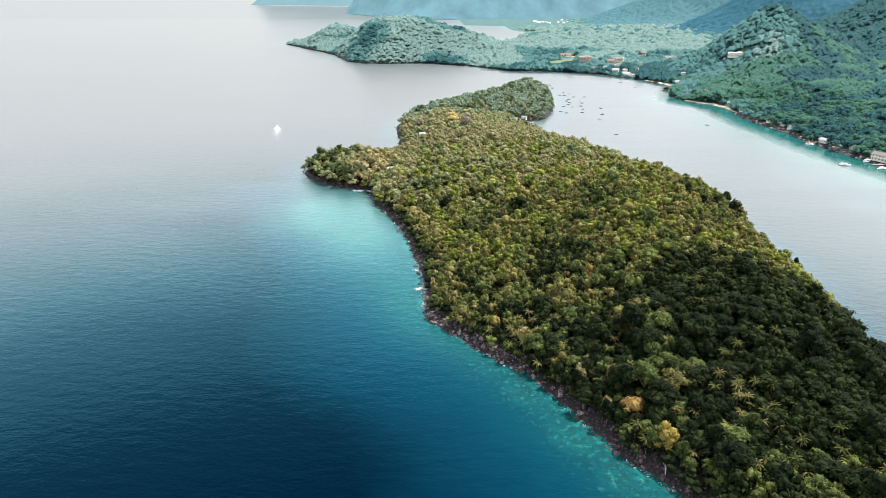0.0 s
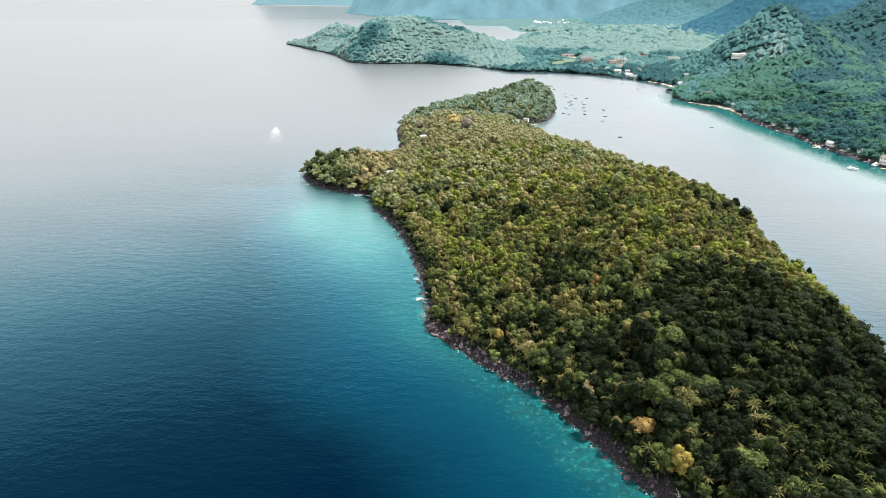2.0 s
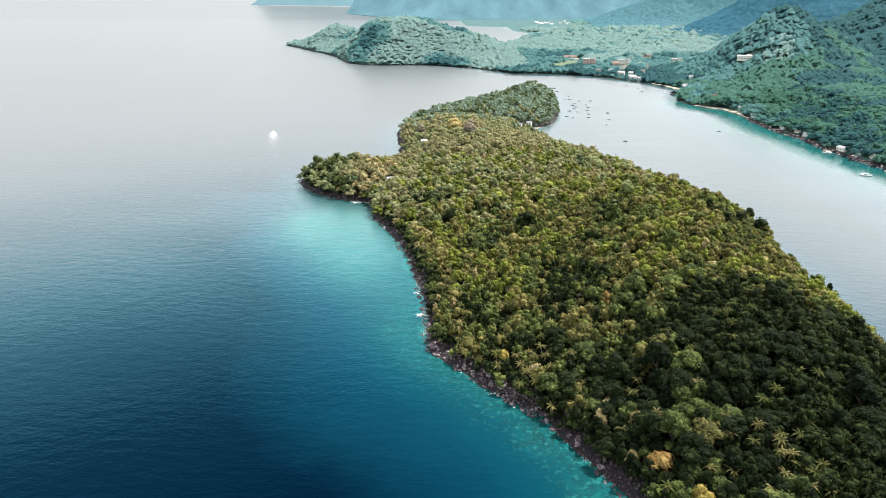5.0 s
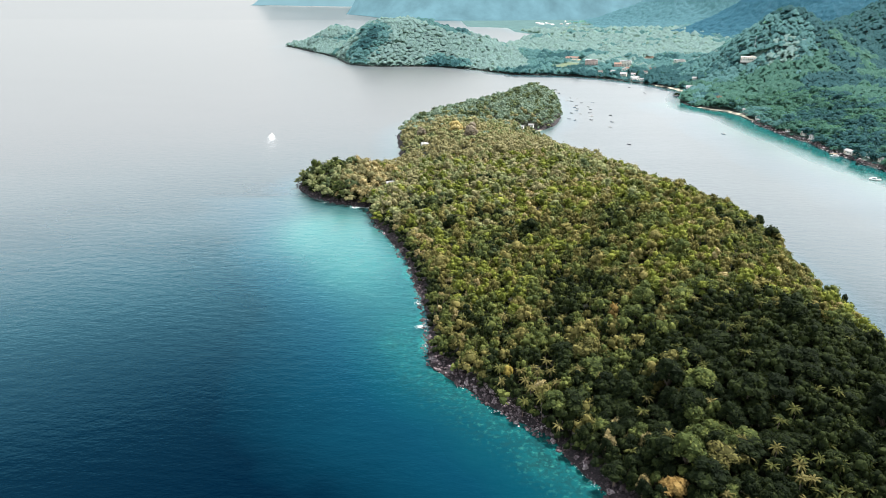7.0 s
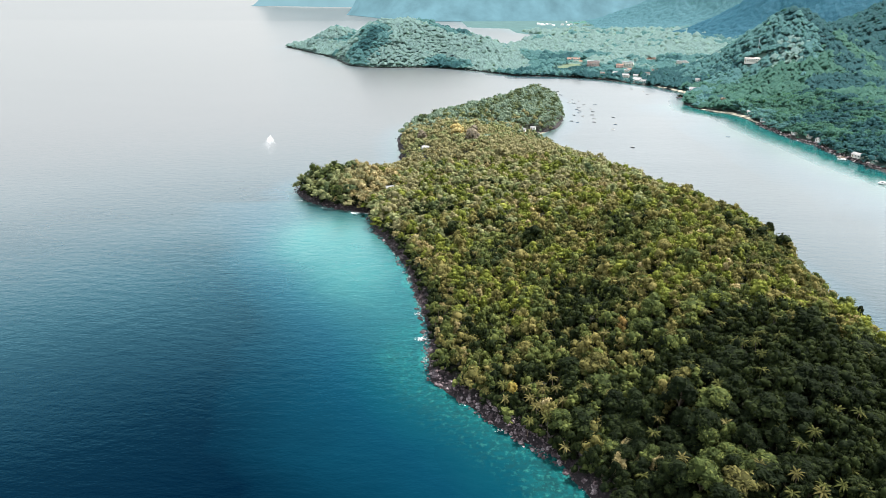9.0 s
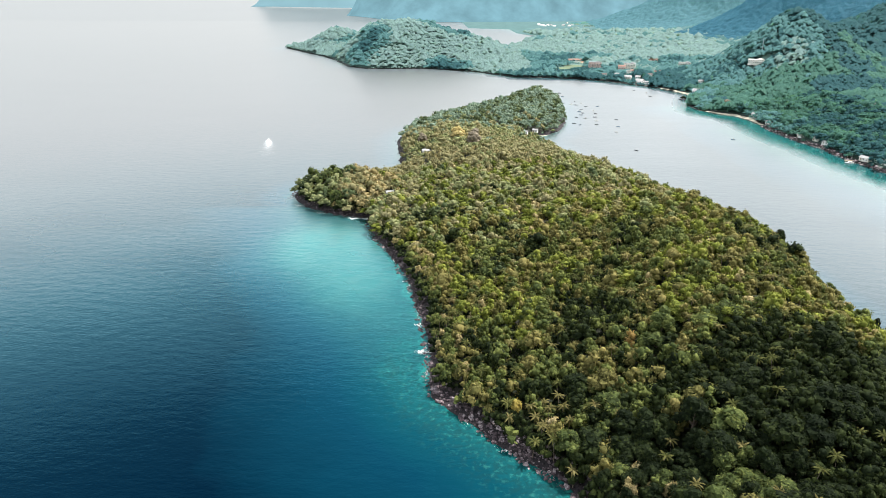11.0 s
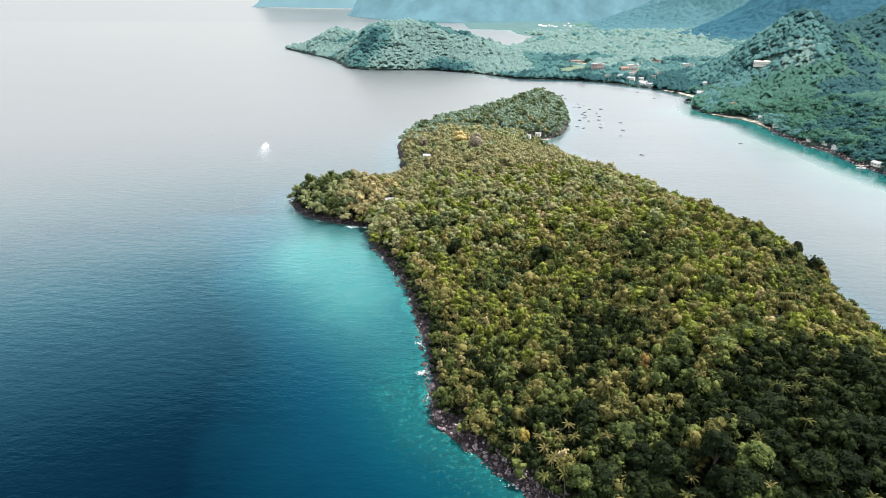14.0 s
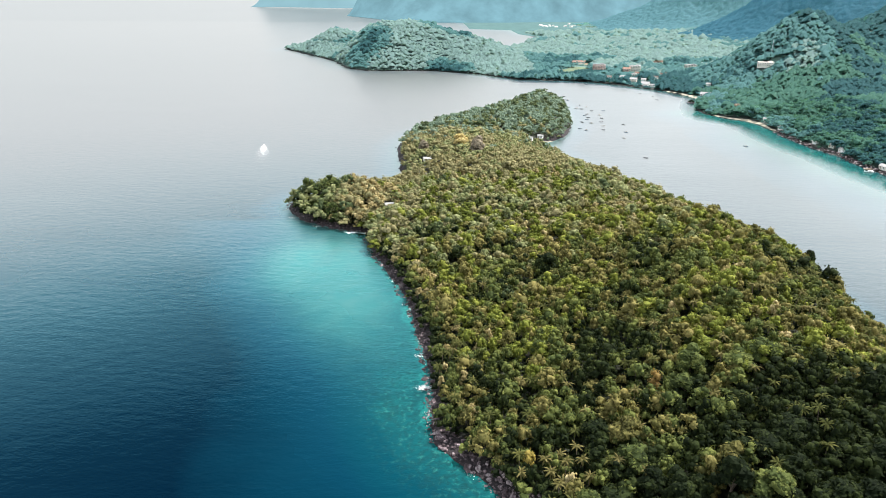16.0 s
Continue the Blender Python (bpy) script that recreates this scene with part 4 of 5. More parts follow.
OUTLOOKS = [(352, 1600, 34, 120), (424, 1572, 28, 110), (404, 1566, 20, 90), (547, 1576, 32, 110), (552, 1243, 30, 9), (333, 1735, 46, 110), (295, 1600, 66, 140),
            (374, 1400, 18, 60), (388, 1366, 20, 60), (446, 1218, 20, 40), (460, 1484, 18, 70), (524, 1730, 26, 90), (474, 1282, 12, 50), 
            (398, 1408, 12, 50), (395, 1472, 14, 70), (427, 1428, 12, 60), (340, 1450, 12, 50), (392, 1337, 8, 20), (622, 1694, 14, 80), (412, 1500, 12, 70)]
CLEARINGS = [(275, 1570, 22), (305, 1600, 24), (322, 1640, 22), (335, 1705, 24), (352, 1590, 15), (424, 1562, 14), (404, 1556, 11), (374, 1393, 9), (388, 1360, 10), (384, 1348, 7),
             (361, 1426, 8), (460, 1476, 9), (524, 1720, 13), (547, 1566, 13), (552, 1236, 16), (566, 1262, 4), (474, 1278, 6), (446, 1212, 10), (571, 920, 9), (441, 983, 6), (435, 927, 6),
             (432, 845, 6), (439, 822, 5), (440, 803, 7), (439, 727, 9), (452, 722, 5), (447, 706, 5), (449, 688, 5), (451, 641, 12), (396, 1040, 7), (404, 1022, 6), (416, 1010, 7), (424, 1003, 6), (429, 986, 6), (430, 970, 6), (429, 950, 5), (428, 932, 5),
             (405, 1292, 6), (413, 1272, 6), (421, 1250, 6), (427, 1230, 6), (430, 1212, 6), (425, 1192, 5),
             (398, 1408, 7), (395, 1472, 8), (427, 1428, 7), (340, 1450, 7), (392, 1337, 5), (622, 1694, 8), (412, 1500, 7)]
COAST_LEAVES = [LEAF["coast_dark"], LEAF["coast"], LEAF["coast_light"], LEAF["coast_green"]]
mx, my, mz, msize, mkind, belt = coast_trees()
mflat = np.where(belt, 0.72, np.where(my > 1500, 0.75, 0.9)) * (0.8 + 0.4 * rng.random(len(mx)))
for who, shapes, label in [(belt, FARTHEST_SHAPES, "dense dark green woods along the mainland shore"), (~belt, COAST_SHAPES, "woods over the mainland hills, blued with painted haze")]:
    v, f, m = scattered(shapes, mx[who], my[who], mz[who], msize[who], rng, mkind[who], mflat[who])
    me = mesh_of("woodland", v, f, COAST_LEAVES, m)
    # normals leaned upward so shaded sides pale, as through haze
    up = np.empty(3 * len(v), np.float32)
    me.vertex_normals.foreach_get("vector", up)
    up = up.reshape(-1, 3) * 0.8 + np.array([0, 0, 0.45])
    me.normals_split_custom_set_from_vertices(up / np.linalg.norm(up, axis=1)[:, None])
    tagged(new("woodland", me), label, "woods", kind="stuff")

# ---- the distance ----
def plain_height(x, y, d):
    return np.clip(d / 40, -0.4, 1) * 2


# plain and ranges emit their haze colour instead of being lit
FAR_PLAIN = backdrop_material("distant_plain_haze_glow", (0.126, 0.219, 0.217), 60.0, 0.14)
FAR_RANGE = backdrop_material("distant_range_haze_glow", (0.107, 0.207, 0.244), 130.0, 0.2)
FARTHER_RANGE = backdrop_material("distant_range_pale_haze_glow", (0.140, 0.244, 0.280), 260.0, 0.1)


def far_range(shore, depth, tops, mat, label, seed, step=40.0):
    """A mountain range on the horizon: folded slopes that rise from a shore line."""
    pts = np.array(shore, float)
    t = np.concatenate([[0], np.cumsum(np.hypot(*np.diff(pts, axis=0).T))])
    s = np.arange(0, t[-1], step)
    fx, fy = np.interp(s, t, pts[:, 0]), np.interp(s, t, pts[:, 1])
    back = np.linspace(0, 1, 26) ** 1.5 * depth
    x, y = fx[None, :] + 0 * back[:, None], fy[None, :] + back[:, None]
    h = sum(hill(x, y, cx, cy, a, sx, sy) for cx, cy, a, sx, sy in tops)
    ends = np.clip(np.minimum(s, t[-1] - s) / 120, 0, 1)[None, :]
    rise = np.clip(back / 160, 0, 1)[:, None]
    z = (3 + h * rise * (1 + 0.3 * fbm(x, y, 260, 4, seed))) * ends + far_sea(x, y)
    w, r = len(s), len(back)
    i = (np.arange(r - 1)[:, None] * w + np.arange(w - 1)[None]).ravel()
    f = np.concatenate([np.stack([i, i + 1, i + w + 1], 1), np.stack([i, i + w + 1, i + w], 1)])
    tagged(new("backdrop", mesh_of("backdrop", np.stack([x, y, z], 2).reshape(-1, 3), f, [mat])), label, "distant hills", kind="structure")


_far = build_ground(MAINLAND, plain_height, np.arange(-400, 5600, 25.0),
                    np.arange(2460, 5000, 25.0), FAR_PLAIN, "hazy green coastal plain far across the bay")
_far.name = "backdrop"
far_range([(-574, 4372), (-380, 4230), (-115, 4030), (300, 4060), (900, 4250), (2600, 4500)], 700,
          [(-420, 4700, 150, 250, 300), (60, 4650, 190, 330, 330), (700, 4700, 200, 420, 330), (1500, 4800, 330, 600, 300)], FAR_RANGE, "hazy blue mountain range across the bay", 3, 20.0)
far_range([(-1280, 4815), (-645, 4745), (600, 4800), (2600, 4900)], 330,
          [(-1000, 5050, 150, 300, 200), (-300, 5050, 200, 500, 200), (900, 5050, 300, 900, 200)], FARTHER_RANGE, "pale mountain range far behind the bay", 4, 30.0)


def wooded_mountain(x0, x1, y0, y1, step, tops, mat, label, seed):
    """A mountain under closed woods, far inland."""
    x, y, f = sheet(np.arange(x0, x1, step), np.arange(y0, y1, step))
    h = sum(hill(x, y, cx, cy, a, sx, sy) for cx, cy, a, sx, sy in tops)
    ridged = 1 + 0.35 * fbm(x, y, 330, 4, seed) - 0.25 * np.abs(fbm(x, y, 240, 3, seed + 7))
    z = h * ridged - 6 + (11 + 6 * fbm(x, y, 60, 2, seed + 3)) * canopy(x, y, 17.0, seed)[0] + 5 * canopy(x, y, 8.0, seed + 1)[0]
    tagged(new("mountain", mesh_of("mountain", np.stack([x, y, z], 1), f, [mat])), label, "mountain", kind="structure")


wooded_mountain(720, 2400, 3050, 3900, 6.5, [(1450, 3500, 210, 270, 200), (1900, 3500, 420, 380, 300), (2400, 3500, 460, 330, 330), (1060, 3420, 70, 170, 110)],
                LEAF["coast_far"], "wooded mountain behind the coastal plain, blued with painted haze", 5)
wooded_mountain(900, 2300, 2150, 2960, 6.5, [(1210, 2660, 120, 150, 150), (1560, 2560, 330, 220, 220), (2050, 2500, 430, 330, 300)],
                LEAF["coast_inland"], "dark wooded mountain inland, blued with painted haze", 6)

# ---- houses ----
def ground_at(x, y):
    x, y = np.array([float(x)]), np.array([float(y)])
    d = inside_distance(ISLAND, x, y)
    if d[0] > 0:
        return float(island_height(x, y, d)[0])
    if y[0] > 2460:
        return float(plain_height(x, y, inside_distance(MAINLAND, x, y))[0]) - 0.4
    return max(0.0, float(mainland_height(x, y, inside_distance(MAINLAND, x, y))[0]))


def gable(w, d, rise, over=0.6, thick=0.25):
    """A ridged roof with a real thickness and overhanging eaves, its eaves at height 0."""
    bm = bmesh.new()
    W, D = w / 2 + over, d / 2 + over
    drop = rise * over / (d / 2)
    ring = []
    for x in (-W, W):
        ring.append([bm.verts.new((x, y, z)) for y, z in ((-D, -drop), (0, rise), (D, -drop), (D, -drop + thick), (0, rise + thick), (-D, -drop + thick))])
    for k in range(6):
        bm.faces.new((ring[0][k], ring[0][(k + 1) % 6], ring[1][(k + 1) % 6], ring[1][k]))
    for r in (ring[0], ring[1][::-1]):
        bm.faces.new((r[0], r[5], r[4], r[1])), bm.faces.new((r[1], r[4], r[3], r[2]))
    bmesh.ops.recalc_face_normals(bm, faces=bm.faces)
    return bm


def house(label, w, d, storeys, wall, roof, x, y, turn, flat=False, sink=1.0, group="coast houses"):
    """A house: plinth and walls, roof, windows with frames, a door, for several storeys a balcony."""
    base = tagged(new("house"), label, "house", group)
    h = 2.9 * storeys
    part("wall", box(bmesh.new(), (w, d, h + sink), (0, 0, -sink), 0.05), base, mat=wall)
    if flat:
        bm = box(bmesh.new(), (w + 0.8, d + 0.8, 0.35), (0, 0, h), 0.05)
        part("roof", box(bm, (w * 0.3, d * 0.35, 1.6), (w * 0.2, 0, h + 0.34), 0.05), base, mat=roof)
    else:
        part("roof", gable(w, d, d * 0.28), base, pose(0, 0, h), mat=roof)
    for s in range(storeys):
        for k in range(max(2, int(w // 3.2))):
            wx = -w / 2 + (k + 0.5) * w / max(2, int(w // 3.2))
            if s == 0 and k == 0:
                part("door", box(bmesh.new(), (1.0, 0.12, 2.1), (wx, -d / 2 - 0.04, 0.05), 0.02), base, mat=PLANK)
                continue
            win = part("window", box(bmesh.new(), (1.5, 0.14, 1.4), (wx, -d / 2 - 0.03, 2.9 * s + 0.9), 0.02), base, mat=WHITE)
            part("pane", box(bmesh.new(), (1.25, 0.06, 1.15), (wx, -d / 2 - 0.09, 2.9 * s + 1.02)), win, mat=GLASS)
        if s:
            bm = box(bmesh.new(), (w * 0.96, 1.5, 0.15), (0, -d / 2 - 0.77, 2.9 * s - 0.1), 0.02)
            balcony = part("balcony", bm, base, mat=wall)
            rail = box(bmesh.new(), (w * 0.96, 0.08, 0.1), (0, -d / 2 - 1.46, 2.9 * s + 0.95))
            for k in range(9):
                box(rail, (0.08, 0.08, 0.92), ((k / 8 - 0.5) * w * 0.94, -d / 2 - 1.46, 2.9 * s + 0.04))
            part("railing", rail, balcony, mat=WHITE)
    base.matrix_basis = pose(x, y, ground_at(x, y) + 0.4, 0, 0, turn)
    return base


for spec in [
    ("pink four-storey building behind the bay", 28, 12, 4, PINK, TIN, 352, 1600, -12, True),
    ("long low house with a terracotta roof by the field", 34, 9, 1, CREAM, TILE, 333, 1735, 4),
    ("cream four-storey guesthouse with balconies", 24, 12, 4, CREAM, TIN, 424, 1572, -18, True),
    ("pink two-storey guesthouse with balconies", 15, 10, 2, PINK, TILE, 404, 1566, -10),
    ("cream house close to the bay", 13, 9, 2, CREAM, TIN, 374, 1400, -25),
    ("white shore house with a tin roof", 15, 9, 1, WHITE, TIN, 388, 1366, -30),
    ("small white shore house", 9, 7, 1, WHITE, TIN, 384, 1352, -28),
    ("pink shore house under trees", 11, 8, 2, PINK, TIN, 361, 1432, -20),
    ("cream village house with a terracotta roof", 14, 9, 1, CREAM, TILE, 460, 1484, -25),
    ("cream house with a terracotta roof in the woods", 20, 11, 1, CREAM, TILE, 524, 1730, -20),
    ("cream three-storey house on the slope", 26, 12, 3, CREAM, TIN, 547, 1576, -30, True),
    ("broad cream hillside villa with a flat roof", 28, 12, 2, CREAM, CREAM, 552, 1243, -28, True, 3.5),
    ("small white house in the woods", 8, 6, 1, WHITE, TIN, 474, 1282, -30),
    ("white boathouse at the end of the beach", 16, 10, 1, WHITE, TIN, 446, 1218, -32),
    ("long low building with a faded brown roof", 30, 9, 1, CREAM, STAINED, 571, 922, -38),
    ("small white village house with a tin roof", 9, 7, 1, WHITE, TIN, 398, 1414, -25),
    ("pale two-storey village house", 11, 8, 2, CREAM, TIN, 395, 1478, -15, True),
    ("white village house with a grey roof", 10, 7, 1, WHITE, STAINED, 427, 1434, -30),
    ("low shore house under the trees", 9, 7, 1, CREAM, STAINED, 340, 1456, -10),
    ("white boat shed by the bay", 8, 6, 1, WHITE, TIN, 394, 1342, -28),
    ("white house alone in the woods", 11, 8, 1, WHITE, WHITE, 622, 1700, -30),
    ("village house with a brown roof", 11, 8, 1, CREAM, TILE, 412, 1506, -20),
    ("small white beach hut", 7, 5, 1, WHITE, TIN, 441, 986, -40),
    ("white beach hut with a tin roof", 9, 6, 1, WHITE, TIN, 436, 930, -60),
    ("white waterside hut with a tin roof", 6, 4.5, 1, WHITE, TIN, 433, 845, -70),
    ("small waterside hut with a tin roof", 7, 5, 1, CREAM, TIN, 440, 822, -72),
    ("white waterside bungalow with a tin roof", 8, 5, 1, WHITE, TIN, 441, 803, -70),
    ("broad waterside house with a tin roof", 11, 6, 1, CREAM, TIN, 440, 727, -75),
    ("white hut above the rocks", 7, 5, 1, WHITE, TIN, 453, 722, -75),
    ("small white hut above the rocks", 6, 5, 1, WHITE, TIN, 448, 706, -75),
    ("grey hut above the rocks", 7, 5, 1, CREAM, TIN, 450, 688, -78),
    ("two-storey dive house with white balconies by the water", 18, 8, 2, CREAM, STAINED, 452, 643, -68),
]:
    house(*spec)
for spec in [
    ("white hut in the island woods", 6.5, 4.5, 1, WHITE, TIN, -14, 703, 20), ("small pale hut in the island woods", 5, 4, 1, WHITE, TIN, -17, 657, 10),
    ("small pale hut on the headland", 6, 4, 1, WHITE, TIN, -54, 600, 30), ("pale hut under palms", 6, 4, 1, CREAM, TIN, -41, 578, 20),
    ("white beach hut in the lagoon", 5, 4, 1, WHITE, TIN, 103, 849, -20), ("white beach hut with a pale roof", 6, 4, 1, WHITE, TIN, 117, 865, -25),
    ("small thatched beach hut", 5, 4, 1, PLANK, THATCH, 98, 818, -10),
]:
    house(*spec, group="island huts")
random.seed(11)
for k in range(36):
    hx, hy = random.uniform(520, 990), random.uniform(3560, 3900)
    house("distant pale village house", random.uniform(9, 18), 9, random.choice((1, 1, 2)), WHITE, random.choice((TIN, CREAM, WHITE)), hx, hy, random.uniform(-40, 40), group="distant village")


def mast(x, y, height=26.0):
    """A lattice radio mast."""
    base = tagged(new("radio_mast"), "slim grey lattice radio mast on the hillside", "mast")
    for k in range(3):
        t = k * 2.094
        a, b = (1.1 * math.cos(t), 1.1 * math.sin(t), -1), (0.25 * math.cos(t), 0.25 * math.sin(t), height)
        part("leg", mesh_of("leg", *tube([a, b], [0.11, 0.09], 5), [STEEL]), base)
        for s in range(10):
            u, w = s / 10, (s + 1) / 10
            p = [a[i] + (b[i] - a[i]) * u for i in range(3)]
            t2 = t + 2.094
            r = 1.1 - 0.85 * w
            part("brace", mesh_of("brace", *tube([p, (r * math.cos(t2), r * math.sin(t2), -1 + (height + 1) * w)], [0.05, 0.05], 4), [STEEL]), base)
    base.matrix_basis = pose(x, y, ground_at(x, y))


mast(566, 1262)


def jetty(x, y, turn, length, label):
    base = tagged(new("jetty"), label, "jetty")
    for k in range(int(length / 0.6)):
        part("plank", JETTY_PLANK, base, pose(k * 0.6 + 0.3, 0, 1.3))
    for k in range(int(length / 3) + 1):
        for s in (-1.2, 1.2):
            part("post", JETTY_POST, base, pose(min(k * 3.0, length), s, 0))
    base.matrix_basis = pose(x, y, 0, 0, 0, turn)


_bm = box(bmesh.new(), (0.55, 3.0, 0.12), (0, 0, 0), 0.02)
JETTY_PLANK = bpy.data.meshes.new("plank")
_bm.to_mesh(JETTY_PLANK), _bm.free(), JETTY_PLANK.materials.append(PLANK)
JETTY_POST = mesh_of("post", *tube([(0, 0, -2.5), (0, 0, 1.9)], [0.16, 0.13], 7), [PLANK])
jetty(439, 734, 175, 16, "wooden jetty on posts before waterside huts")
jetty(450, 632, 178, 14, "wooden jetty beside the dive house")

# ---- boats ----
def hull_shape(length, beam, depth, rake=0.35):
    """A boat's hull: sharp raked bow, sheer rising to the ends, flat stern, open on top with a rim."""
    vs, fs, n = [], [], 12
    for k in range(n + 1):
        s = k / n
        w = beam / 2 * min(1.0, (1 - s ** 3.2) * (0.8 + 0.5 * min(s, 0.4)))
        top = depth * (0.75 + 0.55 * (2 * s - 0.9) ** 2)
        x = (s - 0.5) * length
        lead = rake * depth * s ** 3 * 2
        vs += [(x, 0, -0.25 * depth), (x + lead * 0.5, w * 0.8, 0.1 * depth), (x + lead, w, top), (x + lead, w * 0.86, top), (x, w * 0.62, 0.22 * depth),
               (x, -w * 0.62, 0.22 * depth), (x + lead, -w * 0.86, top), (x + lead, -w, top), (x + lead * 0.5, -w * 0.8, 0.1 * depth)]
        if k:
            for j in range(9):
                a, b = 9 * (k - 1) + j, 9 * (k - 1) + (j + 1) % 9
                fs += [(a, a + 9, b + 9), (a, b + 9, b)]
    fs += [(0, j, j + 1) for j in range(1, 8)]
    return np.array(vs), np.array(fs)


def long_boat(label, hull, roof):
    """A moored wooden boat with a roof on posts and an engine box."""
    base = tagged(new("boat"), label, "boat", "moored boats")
    part("hull", mesh_of("hull", *hull_shape(7.6, 1.9, 0.95), [hull]), base)
    part("roof", gable(3.4, 1.7, 0.22, 0.15, 0.08), base, pose(-0.6, 0, 2.05), mat=roof)
    for px in (-2.2, 1.0):
        for py in (-0.75, 0.75):
            part("post", mesh_of("post", *tube([(px, py, 0.3), (px, py, 2.05)], [0.05, 0.05], 5), [WHITE]), base)
    for px in (-1.6, 0.0, 1.3):
        part("bench", box(bmesh.new(), (0.35, 1.4, 0.08), (px, 0, 0.55), 0.01), base, mat=PLANK)
    part("engine", box(bmesh.new(), (0.7, 0.6, 0.6), (-3.0, 0, 0.25), 0.06), base, mat=HULL_DARK)
    return base


BOATS = [long_boat("dark wooden boat at its mooring, with a tin roof", HULL_DARK, TIN), long_boat("blue wooden boat at its mooring, with a thatched roof", HULL_BLUE, THATCH),
         long_boat("white wooden boat at its mooring, with a plank roof", WHITE, PLANK)]
moorings = [(209, 1228), (207, 1186), (206, 1103), (217, 1133), (213, 1099), (224, 1116), (212, 1055), (206, 1040), (225, 1083), (208, 1026), (203, 1010),
            (203, 983), (192, 990), (243, 1084), (228, 1045), (226, 1021), (219, 993), (215, 964), (209, 937), (186, 934), (180, 944), (244, 973),
            (234, 922), (222, 886), (219, 784), (352, 843), (361, 1231), (357, 1193), (349, 1263)]
random.seed(5)
for k, (bx, by) in enumerate(moorings):
    where = pose(bx, by, 0.12, 0, 0, random.gauss(160, 25)) @ Matrix.Scale(0.76, 4)
    if k < 3:
        BOATS[k].matrix_basis = where
    else:
        copy_thing(BOATS[(k * 7) % 3 if k % 4 else 0], where)


def motor_boat(label, length, x, y, turn):
    """A white motor boat: hull, cabin with windows, sun roof, rail."""
    base = tagged(new("motor_boat"), label, "boat")
    k = length / 10
    part("hull", mesh_of("hull", *hull_shape(10, 2.9, 1.3), [WHITE]), base)
    part("deck", box(bmesh.new(), (7.8, 2.0, 0.12), (-0.9, 0, 0.75), 0.03), base, mat=CREAM)
    cabin = part("cabin", box(bmesh.new(), (4.2, 2.0, 1.3), (-0.6, 0, 0.85), 0.15, 0.88), base, mat=WHITE)
    for s in (-1, 1):
        part("window", box(bmesh.new(), (3.2, 0.06, 0.5), (-0.6, s * 0.95, 1.4)), cabin, mat=GLASS)
    part("windscreen", box(bmesh.new(), (0.08, 1.5, 0.55), (1.45, 0, 1.4)), cabin, mat=GLASS)
    part("roof", box(bmesh.new(), (5.6, 2.3, 0.14), (-1.0, 0, 2.25), 0.05), base, mat=WHITE)
    for px in (-3.5, 1.5):
        for py in (-1.0, 1.0):
            part("post", mesh_of("post", *tube([(px, py, 0.8), (px, py, 2.3)], [0.05, 0.05], 5), [STEEL]), base)
    base.matrix_basis = pose(x, y, 0.12, 0, 0, turn) @ Matrix.Scale(k, 4)
    return base


motor_boat("white tour boat drifting off the wooded coast", 9.5, 409, 633, -28)
motor_boat("white dive boat moored by the dive house", 12, 441, 648, 30)
motor_boat("white motor boat beside a wooden jetty", 10, 437, 618, 15)
motor_boat("small white boat at a jetty", 8, 424, 727, 160)
motor_boat("white launch near the shore huts", 8, 427, 866, 75)
motor_boat("white speedboat throwing up spray on open water", 5.0, -203, 838, 104)


def wake():
    """The torn white water behind the speedboat: a dense wash that thins out into a long faint trail."""
    n = 2300
    s = rng.random(n) ** 2.6
    across = rng.normal(size=n) * (1.0 + 3.2 * np.clip(s * 5, 0, 1))
    x, y = -202 + 46 * s + across, 832 - 205 * s
    size = (0.14 + 0.32 * rng.random(n) ** 2) * np.clip(1.15 - 1.9 * s, 0.3, 1)
    spray = np.clip(1 - s * 7, 0, 1)
    z = 0.05 + rng.random(n) ** 2 * 0.35 * spray * np.exp(-(across / 2.5) ** 2)
    v, f, m = scattered([lump(rng, 1, 0.3) for k in range(3)], x, y, z, size, rng, np.zeros(n, int), 0.2 + 0.25 * spray)
    tagged(new("wake", mesh_of("wake", v, f, [FOAM])), "white spray and foam trail behind the speedboat", "foam", kind="stuff")


wake()


def ferry():
    base = tagged(new("ferry"), "white ferry lying far out in the bay", "ship")
    part("hull", mesh_of("hull", *hull_shape(60, 14, 6), [WHITE]), base)
    part("superstructure", box(bmesh.new(), (36, 11, 7), (-5, 0, 4), 0.4, 0.94), base, mat=WHITE)
    part("bridge", box(bmesh.new(), (9, 10, 4), (8, 0, 10.8), 0.3, 0.92), base, mat=WHITE)
    part("funnel", box(bmesh.new(), (4, 3, 6), (-16, 0, 10.8), 0.3, 0.8), base, mat=HULL_BLUE)
    base.matrix_basis = pose(-250, 4450, 0.5, 0, 0, 12)


ferry()

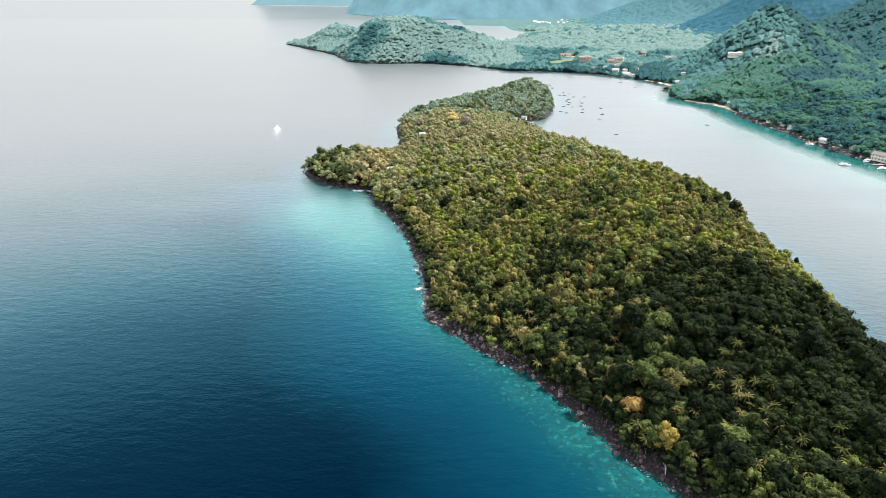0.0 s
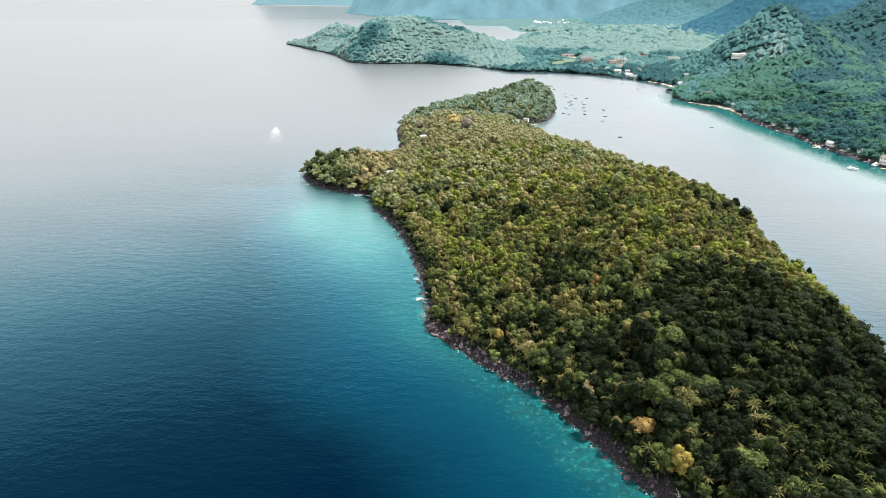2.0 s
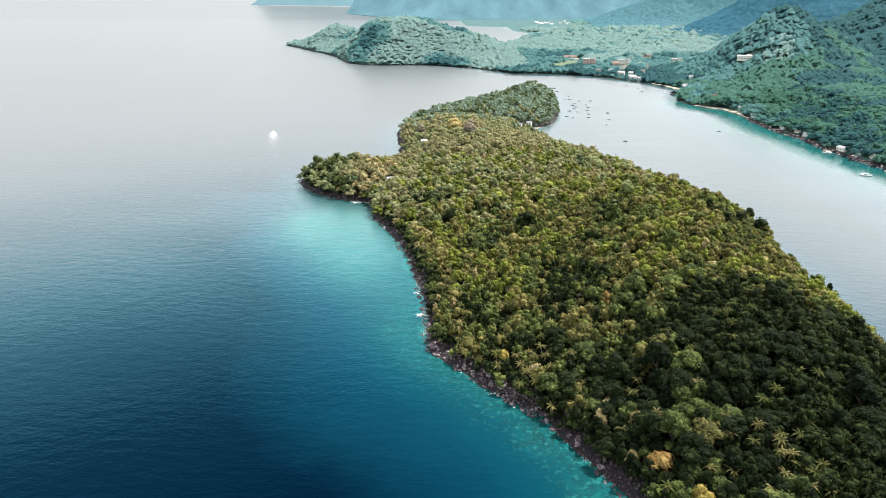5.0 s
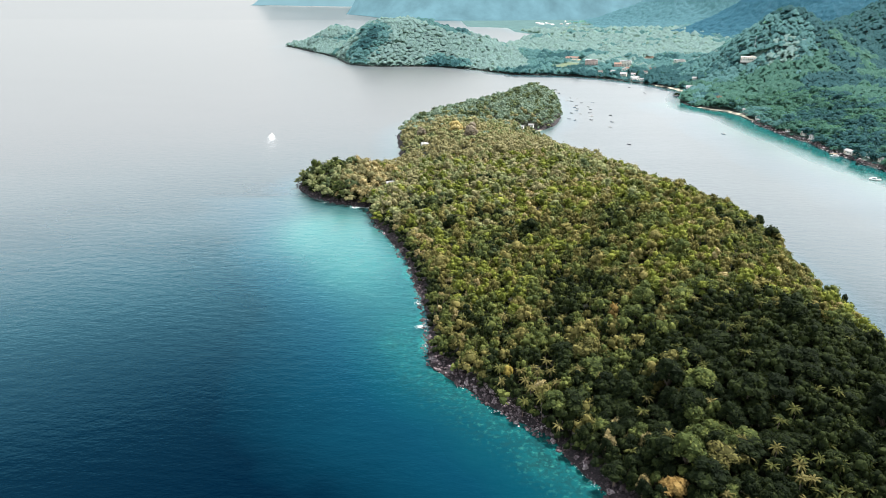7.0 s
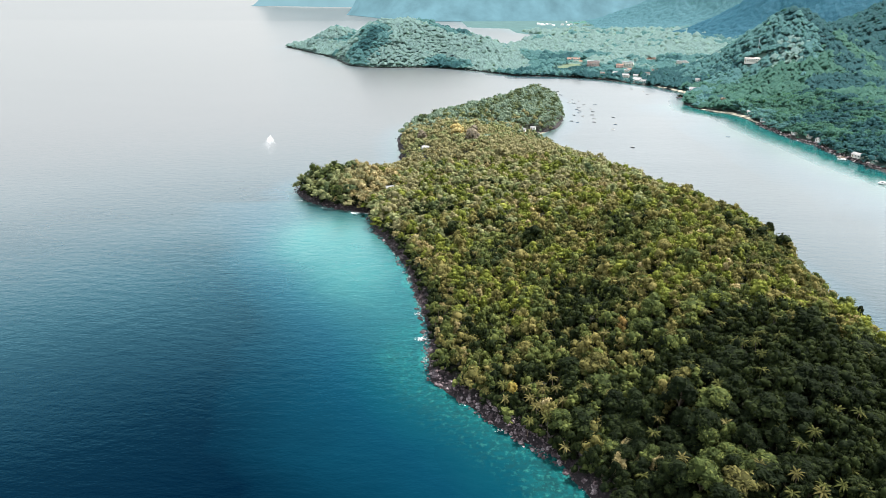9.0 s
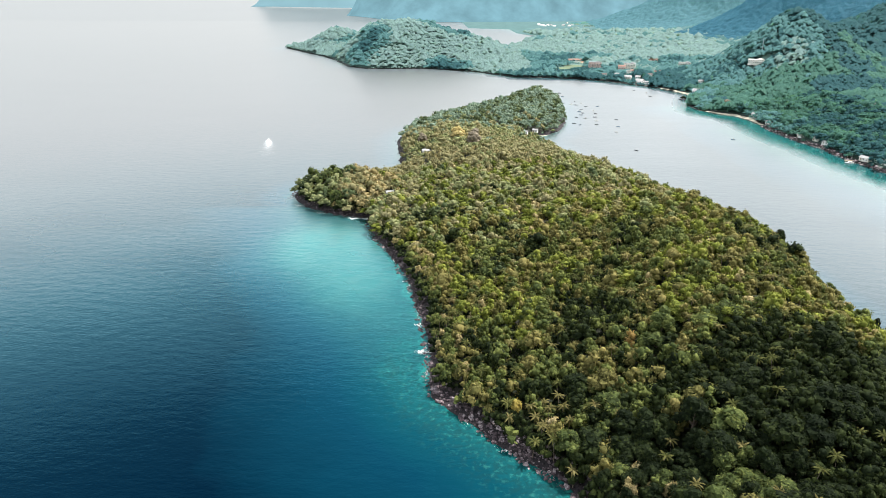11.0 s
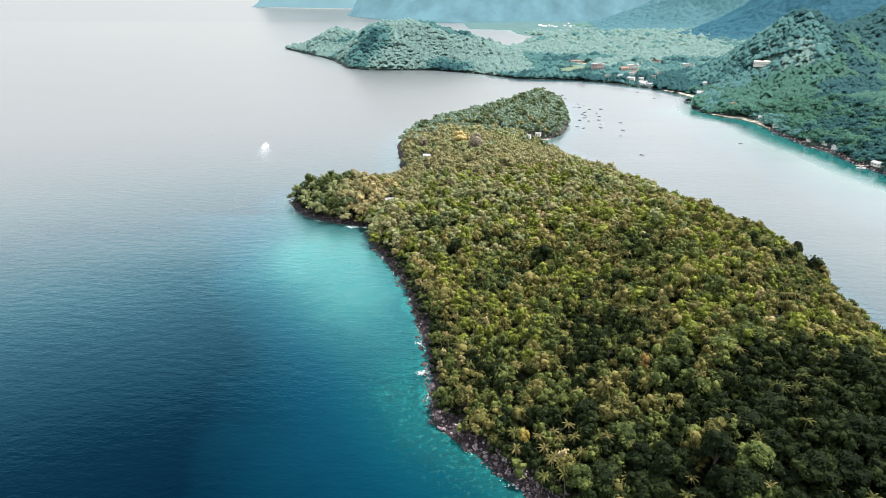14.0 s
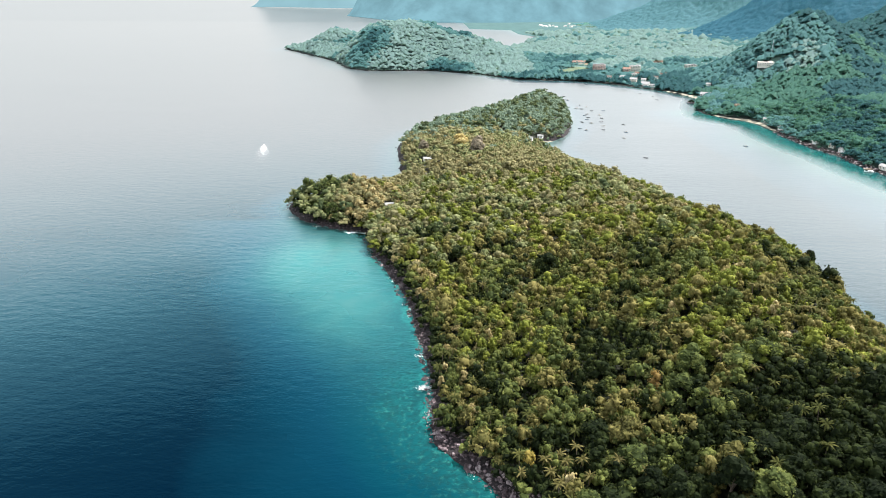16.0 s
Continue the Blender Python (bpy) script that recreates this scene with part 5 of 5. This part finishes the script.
# ---- beaches, fields, surf ----
def strip(name, points, width, lift, mat, label, kind, steps=6):
    """A band of sand or foam along a line, edges uneven, lying on the ground."""
    pts = np.array(points, float)
    t = np.linspace(0, len(pts) - 1, 12 * len(pts))
    cx, cy = np.interp(t, np.arange(len(pts)), pts[:, 0]), np.interp(t, np.arange(len(pts)), pts[:, 1])
    nx, ny = -np.gradient(cy), np.gradient(cx)
    ln = np.hypot(nx, ny)
    u = np.linspace(-0.5, 0.5, steps)
    w = width * (0.75 + 0.4 * value_noise(t * 1.7, t * 0, 9)) * np.sin(np.pi * np.clip(np.linspace(0.04, 0.96, len(t)), 0, 1)) ** 0.4
    x, y = cx[:, None] + (nx / ln * w)[:, None] * u, cy[:, None] + (ny / ln * w)[:, None] * u
    di, dm = inside_distance(ISLAND, x, y), inside_distance(MAINLAND, x, y)
    z = np.maximum(np.where(di > dm, island_height(x, y, di), mainland_height(x, y, dm)), 0.0) + lift
    i = (np.arange(len(t) - 1)[:, None] * steps + np.arange(steps - 1)).ravel()
    f = np.concatenate([np.stack([i, i + 1, i + steps + 1], 1), np.stack([i, i + steps + 1, i + steps], 1)])
    tagged(new(name, mesh_of(name, np.stack([x, y, z], 2).reshape(-1, 3), f, [mat])), label, name, kind=kind)


strip("beach", [(389, 1058), (404, 1022), (423, 1006), (430, 975), (428, 930)], 5, 0.4, SAND, "narrow pale sand beach below the coastal woods", "structure")
strip("beach", [(405, 1292), (420, 1252), (430, 1215), (424, 1190)], 6, 0.4, SAND, "pale sand beach by the village", "structure")
strip("beach", [(107, 832), (108, 841), (116, 854), (132, 868)], 5, 0.12, SAND, "small pale sand beach with huts in the island's lagoon", "structure")
strip("beach", [(-39, 720), (-37, 690), (-38, 664), (-52, 651), (-74, 646)], 7, 0.12, SAND, "pale sand strip at the back of the headland", "structure")
strip("field", [(262, 1560), (300, 1585), (325, 1640)], 52, 0.5, FIELD, "mown light green field behind the shore", "structure", 12)
strip("field", [(300, 1690), (345, 1700), (372, 1712)], 26, 0.5, EARTH, "bare reddish earth beside the field", "structure", 8)


def surf():
    """White water breaking on the rocks."""
    xs, ys, ss = [], [], []
    for cx, cy, r, n in [(-8, 344, 2.6, 60), (-66, 547, 3.4, 110), (-57, 546, 2.2, 50), (-12, 372, 1.8, 8), (25, 270, 1.8, 8), (-94, 560, 2.6, 16), (-116, 580, 2.6, 14), (-30, 460, 1.6, 6), (-21, 428, 1.6, 6)]:
        n *= 7
        r *= 0.7
        xs.append(cx + rng.normal(size=n) * r), ys.append(cy + rng.normal(size=n) * r * 0.5), ss.append(0.05 + 0.17 * rng.random(n) ** 2)
    # scraps of foam all along the windward rocks
    x, y = spaced(rng, -135, 95, 140, 640, 0.8)
    d = inside_distance(ISLAND, x, y)
    k = (d > -2.2) & (d < -0.2) & (fbm(x, y, 9, 3, 91) + 0.5 * rng.random(len(x)) > 0.56)
    xs.append(x[k]), ys.append(y[k]), ss.append(0.05 + 0.16 * rng.random(k.sum()) ** 2)
    x, y, s = np.concatenate(xs), np.concatenate(ys), np.concatenate(ss)
    v, f, m = scattered([lump(rng, 1, 0.35) for k in range(3)], x, y, 0.06 + 0 * x, s, rng, np.zeros(len(x), int), 0.18 + 0 * x)
    tagged(new("surf", mesh_of("surf", v, f, [FOAM])), "white surf breaking on the dark rocks", "foam", kind="stuff")


surf()

# ---- odd growth ----
def dead_tree(x, y):
    base = tagged(new("dead_tree"), "bleached leafless tree leaning over the rocks", "tree")
    part("trunk", mesh_of("trunk", *tube([(0, 0, -0.5), (-0.3, 0.1, 1.8), (-0.9, 0, 3.6)], [0.22, 0.17, 0.1], 7), [PALE_WOOD]), base)
    for k in range(7):
        t, z = k * 2.3, 1.4 + 0.33 * k
        a = Vector((-0.25 * z, 0.03, z))
        d = Vector((math.cos(t), math.sin(t), 0.75)) * (1.2 + 0.25 * (k % 3))
        part("branch", mesh_of("branch", *tube([a, a + d * 0.6 + Vector((0, 0, -0.1)), a + d * 1.4], [0.08, 0.055, 0.02], 5), [PALE_WOOD]), base)
    base.matrix_basis = pose(x, y, ground_at(x, y), 0, 0, 40)


dead_tree(83, 184)
# tall dark trees that stand above the ridge
for x, y, r, h, s in [(199, 424, 4.0, 5.6, 2), (204, 336, 3.4, 5.6, 3)]:
    tall = tree(x, y, ground_at(x, y), r, "deep", 70.0 * s, s)
    tall.matrix_basis = pose(x, y, ground_at(x, y), 0, 0, 70.0 * s) @ Matrix.Diagonal((r, r, h, 1))
    tagged(tall, "tall dark broadleaf tree standing above the ridge", "tree", "island trees")
tree(18, 722, ground_at(18, 722), 8.5, "yellow", 40.0, 2)
# a bare-looking mauve tree by the sand
mauve = tree(427, 1052, ground_at(427, 1052), 7.0, "grey", 30.0, 1)
tagged(mauve, "thin greyish mauve tree by the beach", "tree", "mainland trees")
islet = tagged(new("islet", mesh_of("islet", BOULDERS[2][0] * np.array([7, 5, 1.6]), BOULDERS[2][1], [ROCK], smooth=False)), "low dark rock islet off the beach", "rock")
islet.matrix_basis = pose(402, 1163, 0)
for k, (ox, oy, r) in enumerate([(-2.5, 0, 2.4), (1.5, 1, 2.9), (3.8, -0.8, 2.0)]):
    shrub = tagged(new("shrub"), "dark green shrub rooted on the rock islet", "shrub", "islet shrubs")
    part("crown", CROWNS["deep", k], shrub, pose(0, 0, -0.9))
    part("stem", TRUNKS[k], shrub, pose(0, 0, -0.9))
    shrub.matrix_basis = pose(402 + ox, 1163 + oy, 0.7) @ Matrix.Scale(r, 4)
